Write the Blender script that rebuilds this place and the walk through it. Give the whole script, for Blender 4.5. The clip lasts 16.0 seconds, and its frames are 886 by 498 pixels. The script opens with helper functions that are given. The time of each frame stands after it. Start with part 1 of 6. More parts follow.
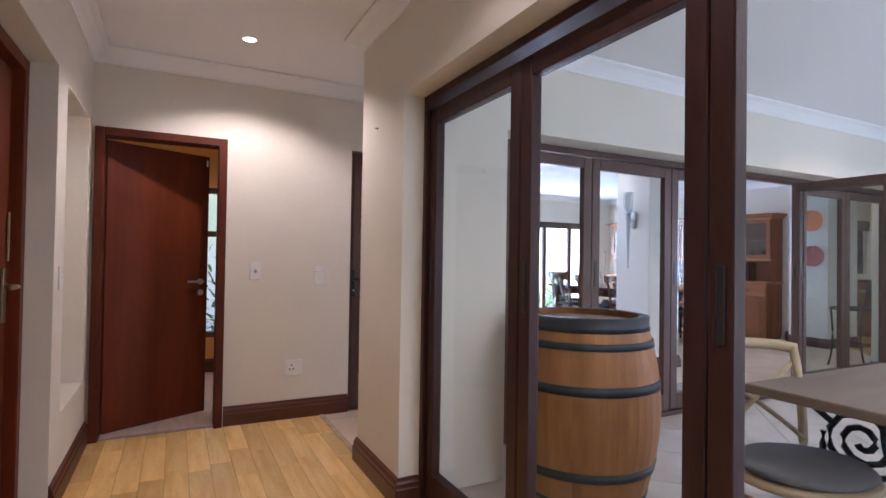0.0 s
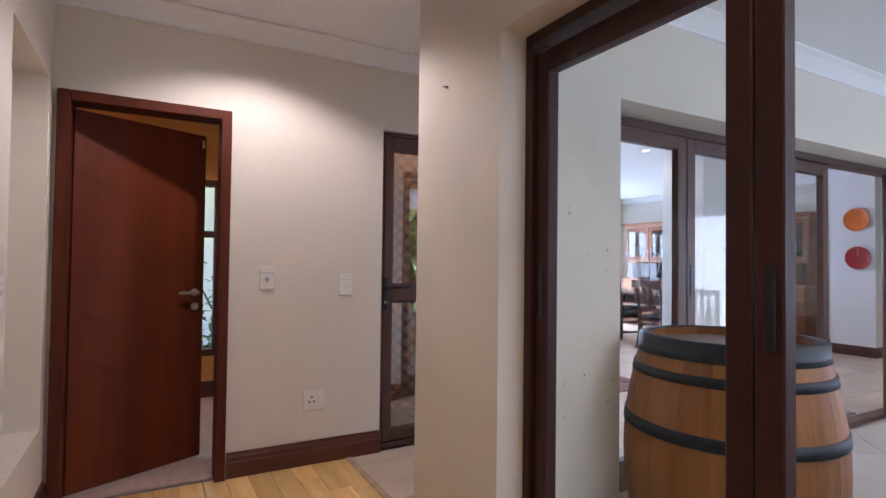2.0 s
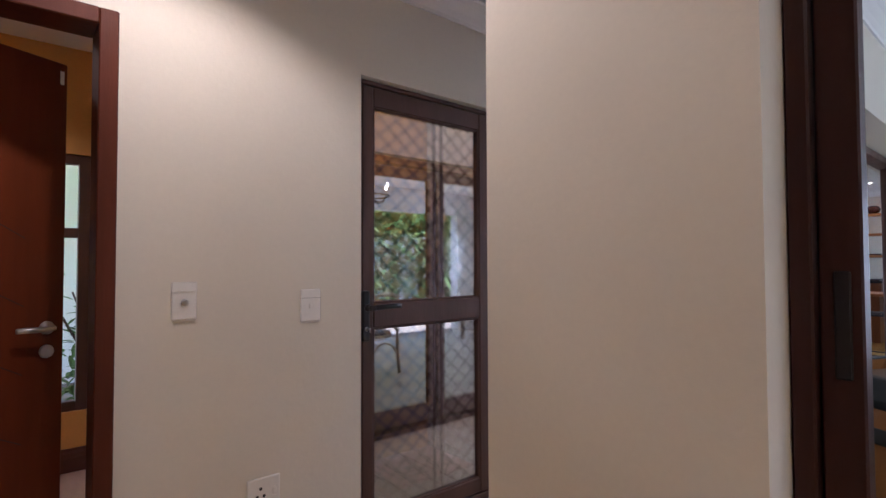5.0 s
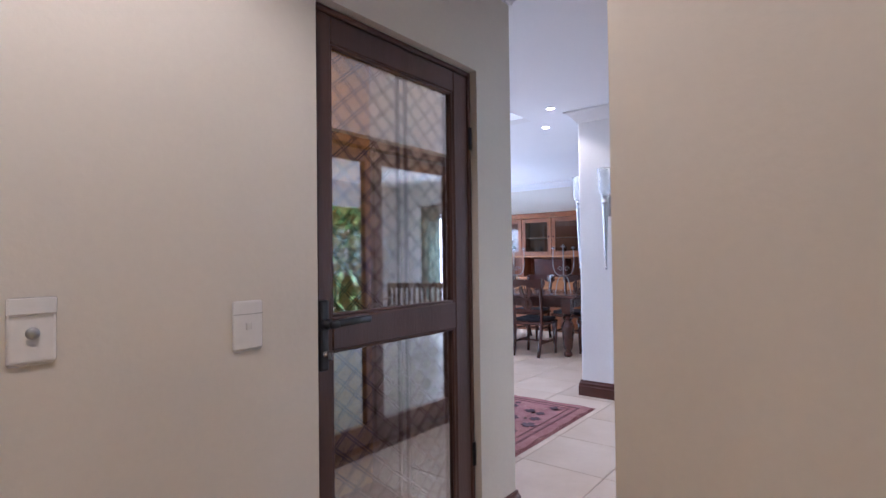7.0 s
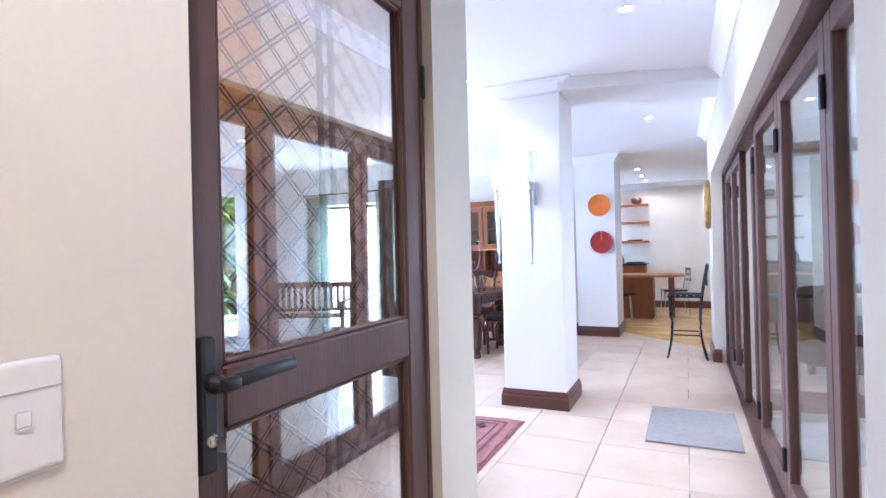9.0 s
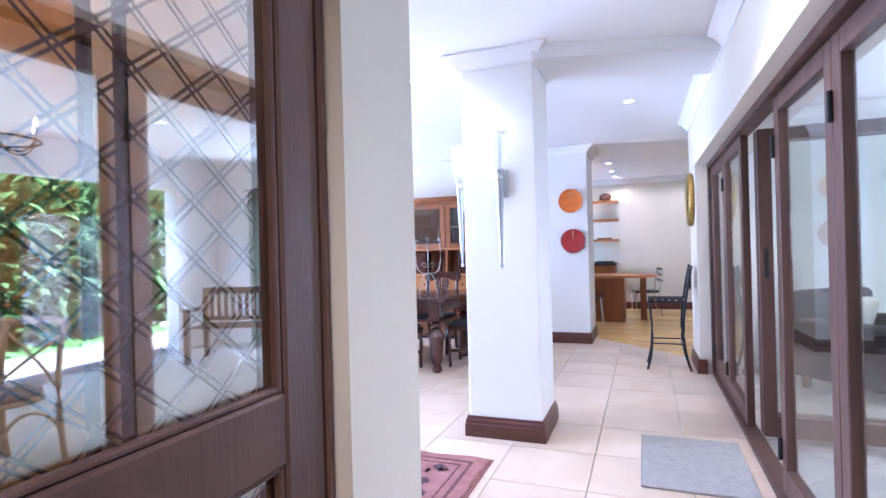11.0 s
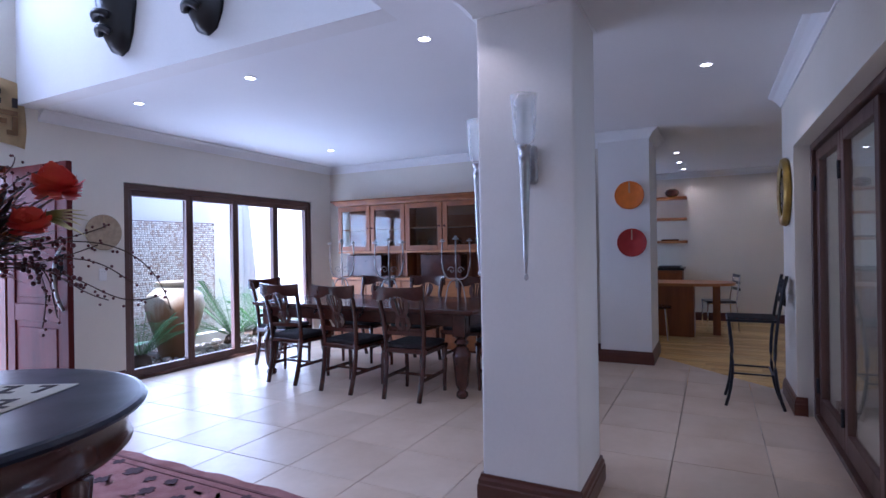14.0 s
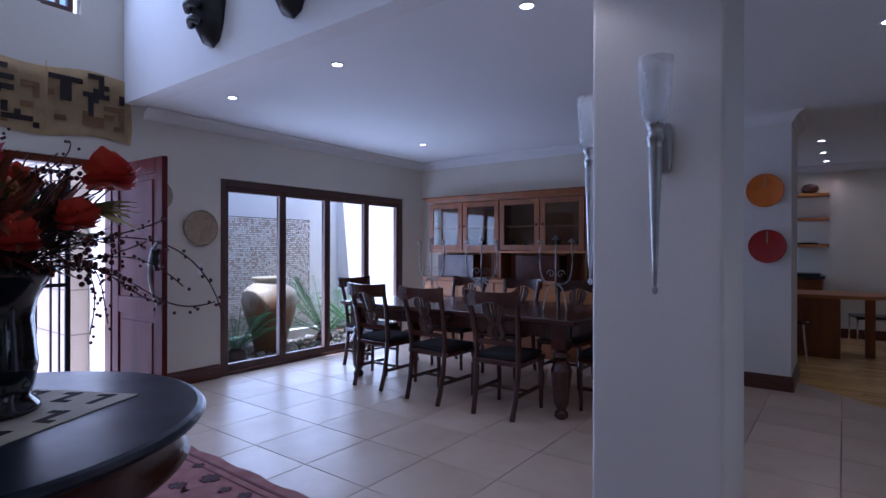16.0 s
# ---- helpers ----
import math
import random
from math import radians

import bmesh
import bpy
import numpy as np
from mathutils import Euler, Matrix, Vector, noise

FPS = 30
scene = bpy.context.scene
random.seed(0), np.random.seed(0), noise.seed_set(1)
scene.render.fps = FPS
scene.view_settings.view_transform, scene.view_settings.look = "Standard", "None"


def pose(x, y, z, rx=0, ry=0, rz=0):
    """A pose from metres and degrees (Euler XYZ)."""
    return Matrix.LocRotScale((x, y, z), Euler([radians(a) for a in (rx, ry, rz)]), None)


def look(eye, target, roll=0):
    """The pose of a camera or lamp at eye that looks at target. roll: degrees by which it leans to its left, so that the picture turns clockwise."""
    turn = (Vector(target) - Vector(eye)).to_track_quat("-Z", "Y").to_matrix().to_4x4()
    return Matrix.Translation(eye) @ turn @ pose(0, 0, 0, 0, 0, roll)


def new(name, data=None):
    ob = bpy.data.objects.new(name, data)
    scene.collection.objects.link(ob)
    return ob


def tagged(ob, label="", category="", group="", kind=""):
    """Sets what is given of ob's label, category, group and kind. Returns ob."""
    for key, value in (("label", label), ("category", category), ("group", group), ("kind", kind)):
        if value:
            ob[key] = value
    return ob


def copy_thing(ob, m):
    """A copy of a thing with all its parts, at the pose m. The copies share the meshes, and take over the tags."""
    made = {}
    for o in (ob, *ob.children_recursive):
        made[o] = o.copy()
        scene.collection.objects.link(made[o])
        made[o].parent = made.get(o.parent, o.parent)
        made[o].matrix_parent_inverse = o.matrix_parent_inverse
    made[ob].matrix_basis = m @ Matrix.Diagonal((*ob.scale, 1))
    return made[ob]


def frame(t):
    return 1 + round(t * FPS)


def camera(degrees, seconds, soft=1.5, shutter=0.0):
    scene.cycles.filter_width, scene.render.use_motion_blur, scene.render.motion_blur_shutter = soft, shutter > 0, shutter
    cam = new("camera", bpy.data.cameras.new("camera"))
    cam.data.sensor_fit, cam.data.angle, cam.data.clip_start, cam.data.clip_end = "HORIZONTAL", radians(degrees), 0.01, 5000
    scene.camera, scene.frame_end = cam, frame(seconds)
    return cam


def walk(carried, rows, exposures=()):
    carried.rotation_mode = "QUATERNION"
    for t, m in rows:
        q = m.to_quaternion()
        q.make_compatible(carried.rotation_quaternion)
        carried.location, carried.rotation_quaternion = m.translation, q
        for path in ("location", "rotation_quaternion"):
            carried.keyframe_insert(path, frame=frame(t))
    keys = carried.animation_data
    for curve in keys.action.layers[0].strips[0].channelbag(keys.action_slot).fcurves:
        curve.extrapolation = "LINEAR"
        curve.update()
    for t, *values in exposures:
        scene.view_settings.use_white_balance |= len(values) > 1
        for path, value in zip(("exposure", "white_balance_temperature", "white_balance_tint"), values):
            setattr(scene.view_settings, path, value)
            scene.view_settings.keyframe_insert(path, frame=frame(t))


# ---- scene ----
import itertools

cam = camera(80.0, 16.0)
PATH = [
    (0, (-0.015, -0.161, 1.248), (0.886, 1.624, 1.28), 0.9),
    (0.5, (-0.044, 0.066, 1.247), (0.863, 1.848, 1.291), 1.0),
    (1, (-0.059, 0.28, 1.246), (0.863, 2.054, 1.287), 0.9),
    (1.5, (-0.067, 0.509, 1.248), (0.871, 2.275, 1.296), 0.8),
    (2, (-0.079, 0.76, 1.244), (0.885, 2.512, 1.289), 0.7),
    (2.5, (-0.091, 1.004, 1.245), (0.909, 2.735, 1.292), 0.7),
    (3, (-0.094, 1.218, 1.244), (0.961, 2.917, 1.289), 0.6),
    (3.5, (-0.086, 1.427, 1.244), (1.029, 3.087, 1.299), 0.5),
    (4, (-0.066, 1.621, 1.245), (1.114, 3.235, 1.298), 0.4),
    (6.5, (0.127, 2.499, 1.264), (1.628, 3.819, 1.318), -0.8),
    (7, (0.183, 2.672, 1.264), (1.761, 3.9, 1.302), -0.7),
    (7.5, (0.281, 2.847, 1.267), (1.92, 3.992, 1.309), -1.2),
    (8, (0.397, 3.017, 1.267), (2.099, 4.067, 1.305), -1.2),
    (8.5, (0.515, 3.173, 1.276), (2.278, 4.117, 1.307), -1.4),
    (9, (0.648, 3.282, 1.27), (2.463, 4.12, 1.281), -1.4),
    (9.5, (0.815, 3.379, 1.279), (2.662, 4.146, 1.289), -1.6),
    (10, (0.985, 3.446, 1.283), (2.848, 4.172, 1.286), -1.6),
    (12.5, (1.872, 3.536, 1.301), (3.742, 4.246, 1.302), -1.5),
    (13, (2.029, 3.548, 1.304), (3.885, 4.292, 1.307), -1.4),
    (13.5, (2.174, 3.559, 1.307), (4.002, 4.369, 1.313), -1.1),
    (14, (2.270, 3.586, 1.308), (4.050, 4.496, 1.311), -0.9),
    (14.5, (2.357, 3.634, 1.312), (4.085, 4.642, 1.315), -0.6),
    (15, (2.451, 3.694, 1.318), (4.131, 4.779, 1.321), -0.4),
    (15.5, (2.541, 3.757, 1.32), (4.181, 4.901, 1.32), -0.1),
    (16, (2.633, 3.819, 1.324), (4.227, 5.026, 1.324), 0.1),
]
walk(cam, [(t, look(eye, target, roll)) for t, eye, target, roll in PATH],
     [(0, 3.05, 5300, 28), (2, 2.98, 5300, 28), (3, 2.92, 5300, 28), (4, 2.68, 5380, 28), (6.5, 2.70, 5200, 25), (7, 2.84, 5150, 25), (8, 3.44, 4980, 22), (9, 4.04, 4920, 22), (10, 4.12, 4940, 23),
      (12.5, 2.98, 4900, 26), (13, 2.53, 4930, 27), (13.5, 2.18, 4950, 29), (14.5, 1.58, 4930, 31), (16, 0.92, 4920, 31)])

# ---- light ----
world = bpy.data.worlds.new("sky")
scene.world = world
world.use_nodes = True
wn = world.node_tree.nodes
sky = wn.new("ShaderNodeTexSky")
sky.sky_type, sky.sun_disc = "NISHITA", False
sky.sun_elevation, sky.sun_rotation = radians(59), radians(282)
world.node_tree.links.new(sky.outputs[0], wn["Background"].inputs[0])
wn["Background"].inputs[1].default_value = 0.15
sun = new("sun", bpy.data.lights.new("sun", "SUN"))
sun.data.energy, sun.data.angle, sun.data.color = 5.0, radians(0.5), (1.0, 0.95, 0.87)
sun.matrix_world = look((0, 0, 20), (0.58, -0.12, 19.0))


def daylight(name, eye, target, w, h, watts, color=(0.78, 0.89, 1.0)):
    lamp = new(name, bpy.data.lights.new(name, "AREA"))
    lamp.data.shape, lamp.data.size, lamp.data.size_y = "RECTANGLE", w, h
    lamp.data.energy, lamp.data.color = watts, color
    lamp.matrix_world = look(eye, target)
    return lamp


# sky light in the real openings
daylight("dining_window_daylight", (7.0, 9.02, 1.05), (7.0, 0.0, 0.6), 2.7, 1.9, 28)
daylight("entrance_daylight", (3.9, 9.15, 1.05), (3.9, 0.0, 0.6), 1.3, 2.0, 9)
daylight("upper_window_daylight", (3.4, 8.86, 4.0), (3.4, 4.0, 2.6), 1.6, 1.3, 19)
daylight("patio_daylight", (3.0, -1.5, 1.1), (3.6, 9.0, 1.7), 1.8, 2.0, 4, (0.90, 0.95, 1.0))
daylight("patio_east_daylight", (7.80, 0.2, 1.05), (0.0, 0.9, 1.1), 1.5, 1.9, 13, (0.90, 0.95, 1.0))
daylight("kitchen_window_daylight", (11.9, 5.72, 1.52), (11.0, 0.0, 0.9), 1.05, 0.9, 4)


def lamp_spot(x, y, z, watts, color=(1.0, 0.84, 0.68), cone=100, lean=0.0, blend=0.38):
    lamp = new("downlight_beam", bpy.data.lights.new("downlight_beam", "SPOT"))
    lamp.data.energy, lamp.data.color = watts, color
    lamp.data.spot_size, lamp.data.spot_blend, lamp.data.shadow_soft_size = radians(cone), blend, 0.03
    lamp.matrix_world = look((x, y, z - 0.03), (x, y + 0.001 + lean, 0))
    return lamp


# ---- materials ----
def shade(name, color, rough=0.6, metal=0.0, vary=0.12, scale=6.0, grain=0.05, grain_scale=60.0, bump=0.05, bump_scale=120.0,
          second=None, stretch=(1, 1, 1), per_object=0.0, coat=0.0, emit=0.0, spec=0.5, soft_patches=False):
    m = bpy.data.materials.new(name)
    m.use_nodes = True
    n, k = m.node_tree.nodes, m.node_tree.links
    b = n["Principled BSDF"]
    co = n.new("ShaderNodeTexCoord")
    mp = n.new("ShaderNodeMapping")
    mp.inputs["Scale"].default_value = stretch
    k.new(co.outputs["Object"], mp.inputs[0])
    where = mp.outputs[0]
    if per_object:
        own, shift, move = n.new("ShaderNodeObjectInfo"), n.new("ShaderNodeVectorMath"), n.new("ShaderNodeVectorMath")
        shift.operation, shift.inputs[1].default_value = "MULTIPLY", (61.0, 37.0, 23.0)
        k.new(own.outputs["Random"], shift.inputs[0])
        k.new(mp.outputs[0], move.inputs[0])
        k.new(shift.outputs[0], move.inputs[1])
        where = move.outputs[0]
    big, fine = n.new("ShaderNodeTexNoise"), n.new("ShaderNodeTexNoise")
    for tex, s in ((big, scale), (fine, grain_scale)):
        tex.inputs["Scale"].default_value, tex.inputs["Detail"].default_value = s, 5.0
        k.new(where, tex.inputs["Vector"])
    mix = n.new("ShaderNodeMix")
    mix.data_type = "RGBA"
    a = color
    c2 = second if second else tuple(c * (1 - vary) for c in color)
    mix.inputs[6].default_value, mix.inputs[7].default_value = (*a, 1), (*c2, 1)
    ramp = n.new("ShaderNodeMapRange")
    ramp.inputs[1].default_value, ramp.inputs[2].default_value = (0.3, 0.78) if soft_patches else (0.35, 0.68)
    if soft_patches:
        big.inputs["Detail"].default_value = 3.0
    k.new(big.outputs["Fac"], ramp.inputs[0])
    k.new(ramp.outputs[0], mix.inputs[0])
    val = n.new("ShaderNodeHueSaturation")
    add = n.new("ShaderNodeMath")
    add.operation = "MULTIPLY_ADD"
    add.inputs[1].default_value, add.inputs[2].default_value = grain * 2, 1.0 - grain
    k.new(fine.outputs["Fac"], add.inputs[0])
    last = add
    if per_object:
        info = n.new("ShaderNodeObjectInfo")
        pm = n.new("ShaderNodeMath")
        pm.operation = "MULTIPLY_ADD"
        pm.inputs[1].default_value, pm.inputs[2].default_value = per_object, 1.0 - per_object / 2
        k.new(info.outputs["Random"], pm.inputs[0])
        mm = n.new("ShaderNodeMath")
        mm.operation = "MULTIPLY"
        k.new(add.outputs[0], mm.inputs[0])
        k.new(pm.outputs[0], mm.inputs[1])
        last = mm
    k.new(last.outputs[0], val.inputs["Value"])
    k.new(mix.outputs[2], val.inputs["Color"])
    k.new(val.outputs[0], b.inputs["Base Color"])
    rr = n.new("ShaderNodeMapRange")
    rr.inputs[3].default_value, rr.inputs[4].default_value = max(0.02, rough - 0.08), min(1, rough + 0.08)
    k.new(big.outputs["Fac"], rr.inputs[0])
    k.new(rr.outputs[0], b.inputs["Roughness"])
    b.inputs["Metallic"].default_value = metal
    b.inputs["Specular IOR Level"].default_value = spec
    b.inputs["Coat Weight"].default_value = coat
    if bump:
        bt = n.new("ShaderNodeTexNoise")
        bt.inputs["Scale"].default_value, bt.inputs["Detail"].default_value = bump_scale, 4.0
        k.new(mp.outputs[0], bt.inputs["Vector"])
        bn = n.new("ShaderNodeBump")
        bn.inputs["Strength"].default_value, bn.inputs["Distance"].default_value = min(1, bump * 4), 0.004
        k.new(bt.outputs["Fac"], bn.inputs["Height"])
        k.new(bn.outputs[0], b.inputs["Normal"])
    if emit:
        b.inputs["Emission Color"].default_value, b.inputs["Emission Strength"].default_value = (*color, 1), emit
    return m


def glass_material(name, tint=(0.97, 0.99, 0.98), gloss=1.0, head_on=0.04):
    m = bpy.data.materials.new(name)
    m.use_nodes = True
    n, k = m.node_tree.nodes, m.node_tree.links
    n.remove(n["Principled BSDF"])
    clear, shiny, mix, fr = (n.new(t) for t in ("ShaderNodeBsdfTransparent", "ShaderNodeBsdfGlossy", "ShaderNodeMixShader", "ShaderNodeLayerWeight"))
    clear.inputs[0].default_value = (*tint, 1)
    shiny.inputs["Roughness"].default_value = 0.0
    fr.inputs["Blend"].default_value = 0.5
    p5, up = n.new("ShaderNodeMath"), n.new("ShaderNodeMath")
    p5.operation, p5.inputs[1].default_value = "POWER", 5.0
    up.operation, up.use_clamp = "MULTIPLY_ADD", True
    up.inputs[1].default_value, up.inputs[2].default_value = 0.96 * gloss, head_on * gloss
    k.new(fr.outputs["Facing"], p5.inputs[0])
    k.new(p5.outputs[0], up.inputs[0])
    k.new(up.outputs[0], mix.inputs[0])
    k.new(clear.outputs[0], mix.inputs[1])
    k.new(shiny.outputs[0], mix.inputs[2])
    k.new(mix.outputs[0], n["Material Output"].inputs[0])
    return m


PLASTER = shade("cream plaster", (0.72, 0.675, 0.585), 0.85, vary=0.05, scale=1.6, grain=0.03, bump=0.05, bump_scale=45)
WHITE_WALL = shade("white plaster", (0.80, 0.79, 0.775), 0.85, vary=0.04, scale=1.8, grain=0.03, bump=0.04, bump_scale=45)
CEILING = shade("white ceiling paint", (0.83, 0.83, 0.83), 0.9, vary=0.03, scale=1.0, grain=0.02, bump=0.02, bump_scale=60)
TAN_WALL = shade("ochre plaster", (0.70, 0.38, 0.11), 0.85, vary=0.1, scale=2.0, bump=0.06, bump_scale=40)
MAHOGANY = shade("dark red mahogany", (0.145, 0.028, 0.007), 0.46, spec=0.2, vary=0.4, scale=5, grain=0.2, grain_scale=30, bump=0.06, bump_scale=60, stretch=(1, 1, 0.12))
MAHOGANY_FLAT = shade("mahogany skirting", (0.105, 0.030, 0.018), 0.33, vary=0.35, scale=6, grain=0.2, grain_scale=30, bump=0.05, stretch=(0.3, 0.3, 1))
RED_FRAME = shade("dark red brown frame timber", (0.048, 0.016, 0.012), 0.42, spec=0.3, vary=0.3, scale=8, grain=0.2, grain_scale=40, bump=0.06, stretch=(1, 1, 0.15))
DOOR_FRAME = shade("mahogany frame timber", (0.100, 0.023, 0.010), 0.5, spec=0.2, vary=0.3, scale=8, grain=0.2, grain_scale=40, bump=0.06, stretch=(1, 1, 0.15))
FRAME_WOOD = shade("brown stained frame timber", (0.098, 0.046, 0.033), 0.45, vary=0.3, scale=8, grain=0.2, grain_scale=40, bump=0.06, stretch=(1, 1, 0.15))
DINING_WOOD = shade("polished dark mahogany", (0.070, 0.021, 0.014), 0.22, vary=0.45, scale=7, grain=0.2, grain_scale=40, bump=0.03, coat=0.3)
PINE = shade("honey oregon pine", (0.27, 0.085, 0.018), 0.42, second=(0.165, 0.048, 0.011), scale=6, grain=0.15, grain_scale=45, bump=0.06, stretch=(1, 1, 0.12))
PINE_FLAT = shade("honey pine boards", (0.46, 0.185, 0.05), 0.42, second=(0.33, 0.12, 0.032), scale=6, grain=0.15, grain_scale=45, bump=0.06, stretch=(1, 0.12, 1))
PLANK = shade("light oak laminate", (0.88, 0.60, 0.235), 0.16, second=(0.76, 0.455, 0.145), scale=3.2, grain=0.14, grain_scale=25, bump=0.04, stretch=(6, 0.7, 1), per_object=0.36)
TILE = shade("cream porcelain tile", (0.62, 0.505, 0.395), 0.34, second=(0.51, 0.385, 0.272), scale=2.4, grain=0.06, grain_scale=22, bump=0.0, per_object=0.13, soft_patches=True)
GROUT = shade("grey grout", (0.22, 0.19, 0.165), 0.9, vary=0.2, scale=12)
BARREL_OAK = shade("barrel oak staves", (0.40, 0.170, 0.042), 0.5, second=(0.27, 0.105, 0.026), scale=5, grain=0.2, grain_scale=30, bump=0.08, stretch=(2, 2, 0.25), per_object=0.10)
HOOP = shade("dark steel hoop", (0.045, 0.055, 0.065), 0.5, metal=0.5, vary=0.3, scale=10)
BLACK_IRON = shade("black wrought iron", (0.018, 0.018, 0.022), 0.45, metal=0.4, vary=0.3, scale=20)
STEEL = shade("brushed steel", (0.50, 0.51, 0.53), 0.3, metal=1.0, vary=0.15, scale=30)
BRASS = shade("worn brass", (0.42, 0.33, 0.17), 0.35, metal=1.0, vary=0.3, scale=20)
PLASTIC = shade("white switch plastic", (0.78, 0.77, 0.74), 0.4, vary=0.03, scale=10, bump=0.0)
BLACK_PLASTIC = shade("black plastic", (0.015, 0.015, 0.018), 0.35, vary=0.2, scale=20, bump=0.0)
FROST = shade("frosted lamp glass", (0.84, 0.90, 0.95), 0.12, vary=0.04, scale=12, bump=0.02, spec=0.8)
fnode = FROST.node_tree.nodes
fmix, fclear = fnode.new("ShaderNodeMixShader"), fnode.new("ShaderNodeBsdfTransparent")
fmix.inputs[0].default_value = 0.70
FROST.node_tree.links.new(fnode["Principled BSDF"].outputs[0], fmix.inputs[1])
FROST.node_tree.links.new(fclear.outputs[0], fmix.inputs[2])
FROST.node_tree.links.new(fmix.outputs[0], fnode["Material Output"].inputs[0])
GLASS = glass_material("window glass", head_on=0.014)
DOOR_GLASS = glass_material("door glass", (0.92, 0.94, 0.93), gloss=8.6)
LIGHT_WOOD = shade("pale elm chair wood", (0.52, 0.38, 0.22), 0.5, vary=0.25, scale=10, grain=0.12, bump=0.05)
GREY_OAK = shade("weathered oak table", (0.19, 0.135, 0.10), 0.4, vary=0.25, scale=8, grain=0.12, bump=0.05, stretch=(0.2, 1, 1))
GREY_FABRIC = shade("grey cushion cloth", (0.17, 0.165, 0.165), 0.95, vary=0.15, scale=20, grain=0.15, grain_scale=300, bump=0.2, bump_scale=400)
DARK_FABRIC = shade("dark upholstery", (0.030, 0.028, 0.032), 0.9, vary=0.3, scale=20, grain=0.15, grain_scale=300, bump=0.2, bump_scale=400)
MAT_GREY = shade("grey door mat pile", (0.35, 0.33, 0.315), 0.95, vary=0.15, scale=25, grain=0.25, grain_scale=260, bump=0.3, bump_scale=300)
LAWN = shade("lawn", (0.07, 0.17, 0.040), 0.95, second=(0.10, 0.20, 0.055), scale=3, grain=0.25, grain_scale=90, bump=0.3, bump_scale=90)
PAVING = shade("pale paving", (0.62, 0.60, 0.56), 0.8, vary=0.15, scale=4, bump=0.06)
LEAF = shade("garden leaf", (0.11, 0.20, 0.055), 0.55, second=(0.12, 0.20, 0.07), scale=8, bump=0.0, per_object=0.3)
PALM_LEAF = shade("cycad leaf", (0.095, 0.215, 0.075), 0.45, second=(0.12, 0.26, 0.10), scale=5, bump=0.0)
GOLD = shade("gold clock leaf", (0.45, 0.29, 0.06), 0.35, metal=0.6, vary=0.4, scale=12, bump=0.15, bump_scale=30)
ORANGE = shade("orange lacquer", (0.80, 0.20, 0.015), 0.4, vary=0.15, scale=12, bump=0.02)
RED = shade("red lacquer", (0.42, 0.020, 0.018), 0.4, vary=0.2, scale=12, bump=0.02)
STRAW = shade("woven straw", (0.42, 0.33, 0.22), 0.9, vary=0.25, scale=30, grain=0.2, grain_scale=120, bump=0.25, bump_scale=150)
MASK_WOOD = shade("black carved wood", (0.014, 0.013, 0.014), 0.35, vary=0.4, scale=12, bump=0.1, bump_scale=25)
VASE_GLAZE = shade("black vase glaze", (0.008, 0.009, 0.014), 0.10, vary=0.4, scale=9, bump=0.05, bump_scale=18, coat=0.4)
TABLE_BLACK = shade("ebonised table top", (0.012, 0.018, 0.032), 0.34, spec=0.25, vary=0.3, scale=6, grain=0.15, bump=0.02)
BEIGE_CLOTH = shade("raffia cloth", (0.70, 0.50, 0.25), 0.95, vary=0.2, scale=9, grain=0.2, grain_scale=200, bump=0.25, bump_scale=260)
BROWN_CLOTH = shade("dark raffia applique", (0.035, 0.022, 0.020), 0.95, vary=0.3, scale=20, bump=0.2, bump_scale=260)
LINEN = shade("pale runner linen", (0.58, 0.54, 0.44), 0.95, vary=0.1, scale=12, bump=0.2, bump_scale=260)
POT_GLAZE = shade("two tone urn glaze", (0.42, 0.37, 0.27), 0.35, vary=0.15, scale=4, grain=0.1, bump=0.03, coat=0.3)
pn, pk = POT_GLAZE.node_tree.nodes, POT_GLAZE.node_tree.links
pco, psep, pdrip, psum, pramp, pmix = (pn.new("ShaderNode" + t) for t in ("TexCoord", "SeparateXYZ", "TexNoise", "Math", "MapRange", "Mix"))
pk.new(pco.outputs["Object"], psep.inputs[0])
pmap = pn.new("ShaderNodeMapping")
pmap.inputs["Scale"].default_value = (9, 9, 0.8)
pk.new(pco.outputs["Object"], pmap.inputs[0])
pk.new(pmap.outputs[0], pdrip.inputs["Vector"])
pdrip.inputs["Scale"].default_value = 0.8
psum.operation, psum.inputs[1].default_value = "MULTIPLY_ADD", 0.75
pk.new(pdrip.outputs["Fac"], psum.inputs[0])
pk.new(psep.outputs["Z"], psum.inputs[2])
pramp.inputs[1].default_value, pramp.inputs[2].default_value = 1.20, 0.96
pk.new(psum.outputs[0], pramp.inputs[0])
pmix.data_type = "RGBA"
pmix.inputs[7].default_value = (0.24, 0.115, 0.045, 1)
old = pn["Principled BSDF"].inputs["Base Color"].links[0].from_socket
pk.new(old, pmix.inputs[6])
pk.new(pramp.outputs[0], pmix.inputs[0])
pk.new(pmix.outputs[2], pn["Principled BSDF"].inputs["Base Color"])
PEBBLE = shade("grey pebbles", (0.30, 0.28, 0.26), 0.7, second=(0.5, 0.45, 0.4), scale=3, per_object=0.4)
MOSAIC_LIGHT = shade("pale mosaic stone", (0.60, 0.53, 0.46), 0.8, second=(0.27, 0.17, 0.12), scale=16, grain=0.1, bump=0.1)
POOL = shade("pool water", (0.05, 0.35, 0.55), 0.06, vary=0.15, scale=2, bump=0.05, bump_scale=6)
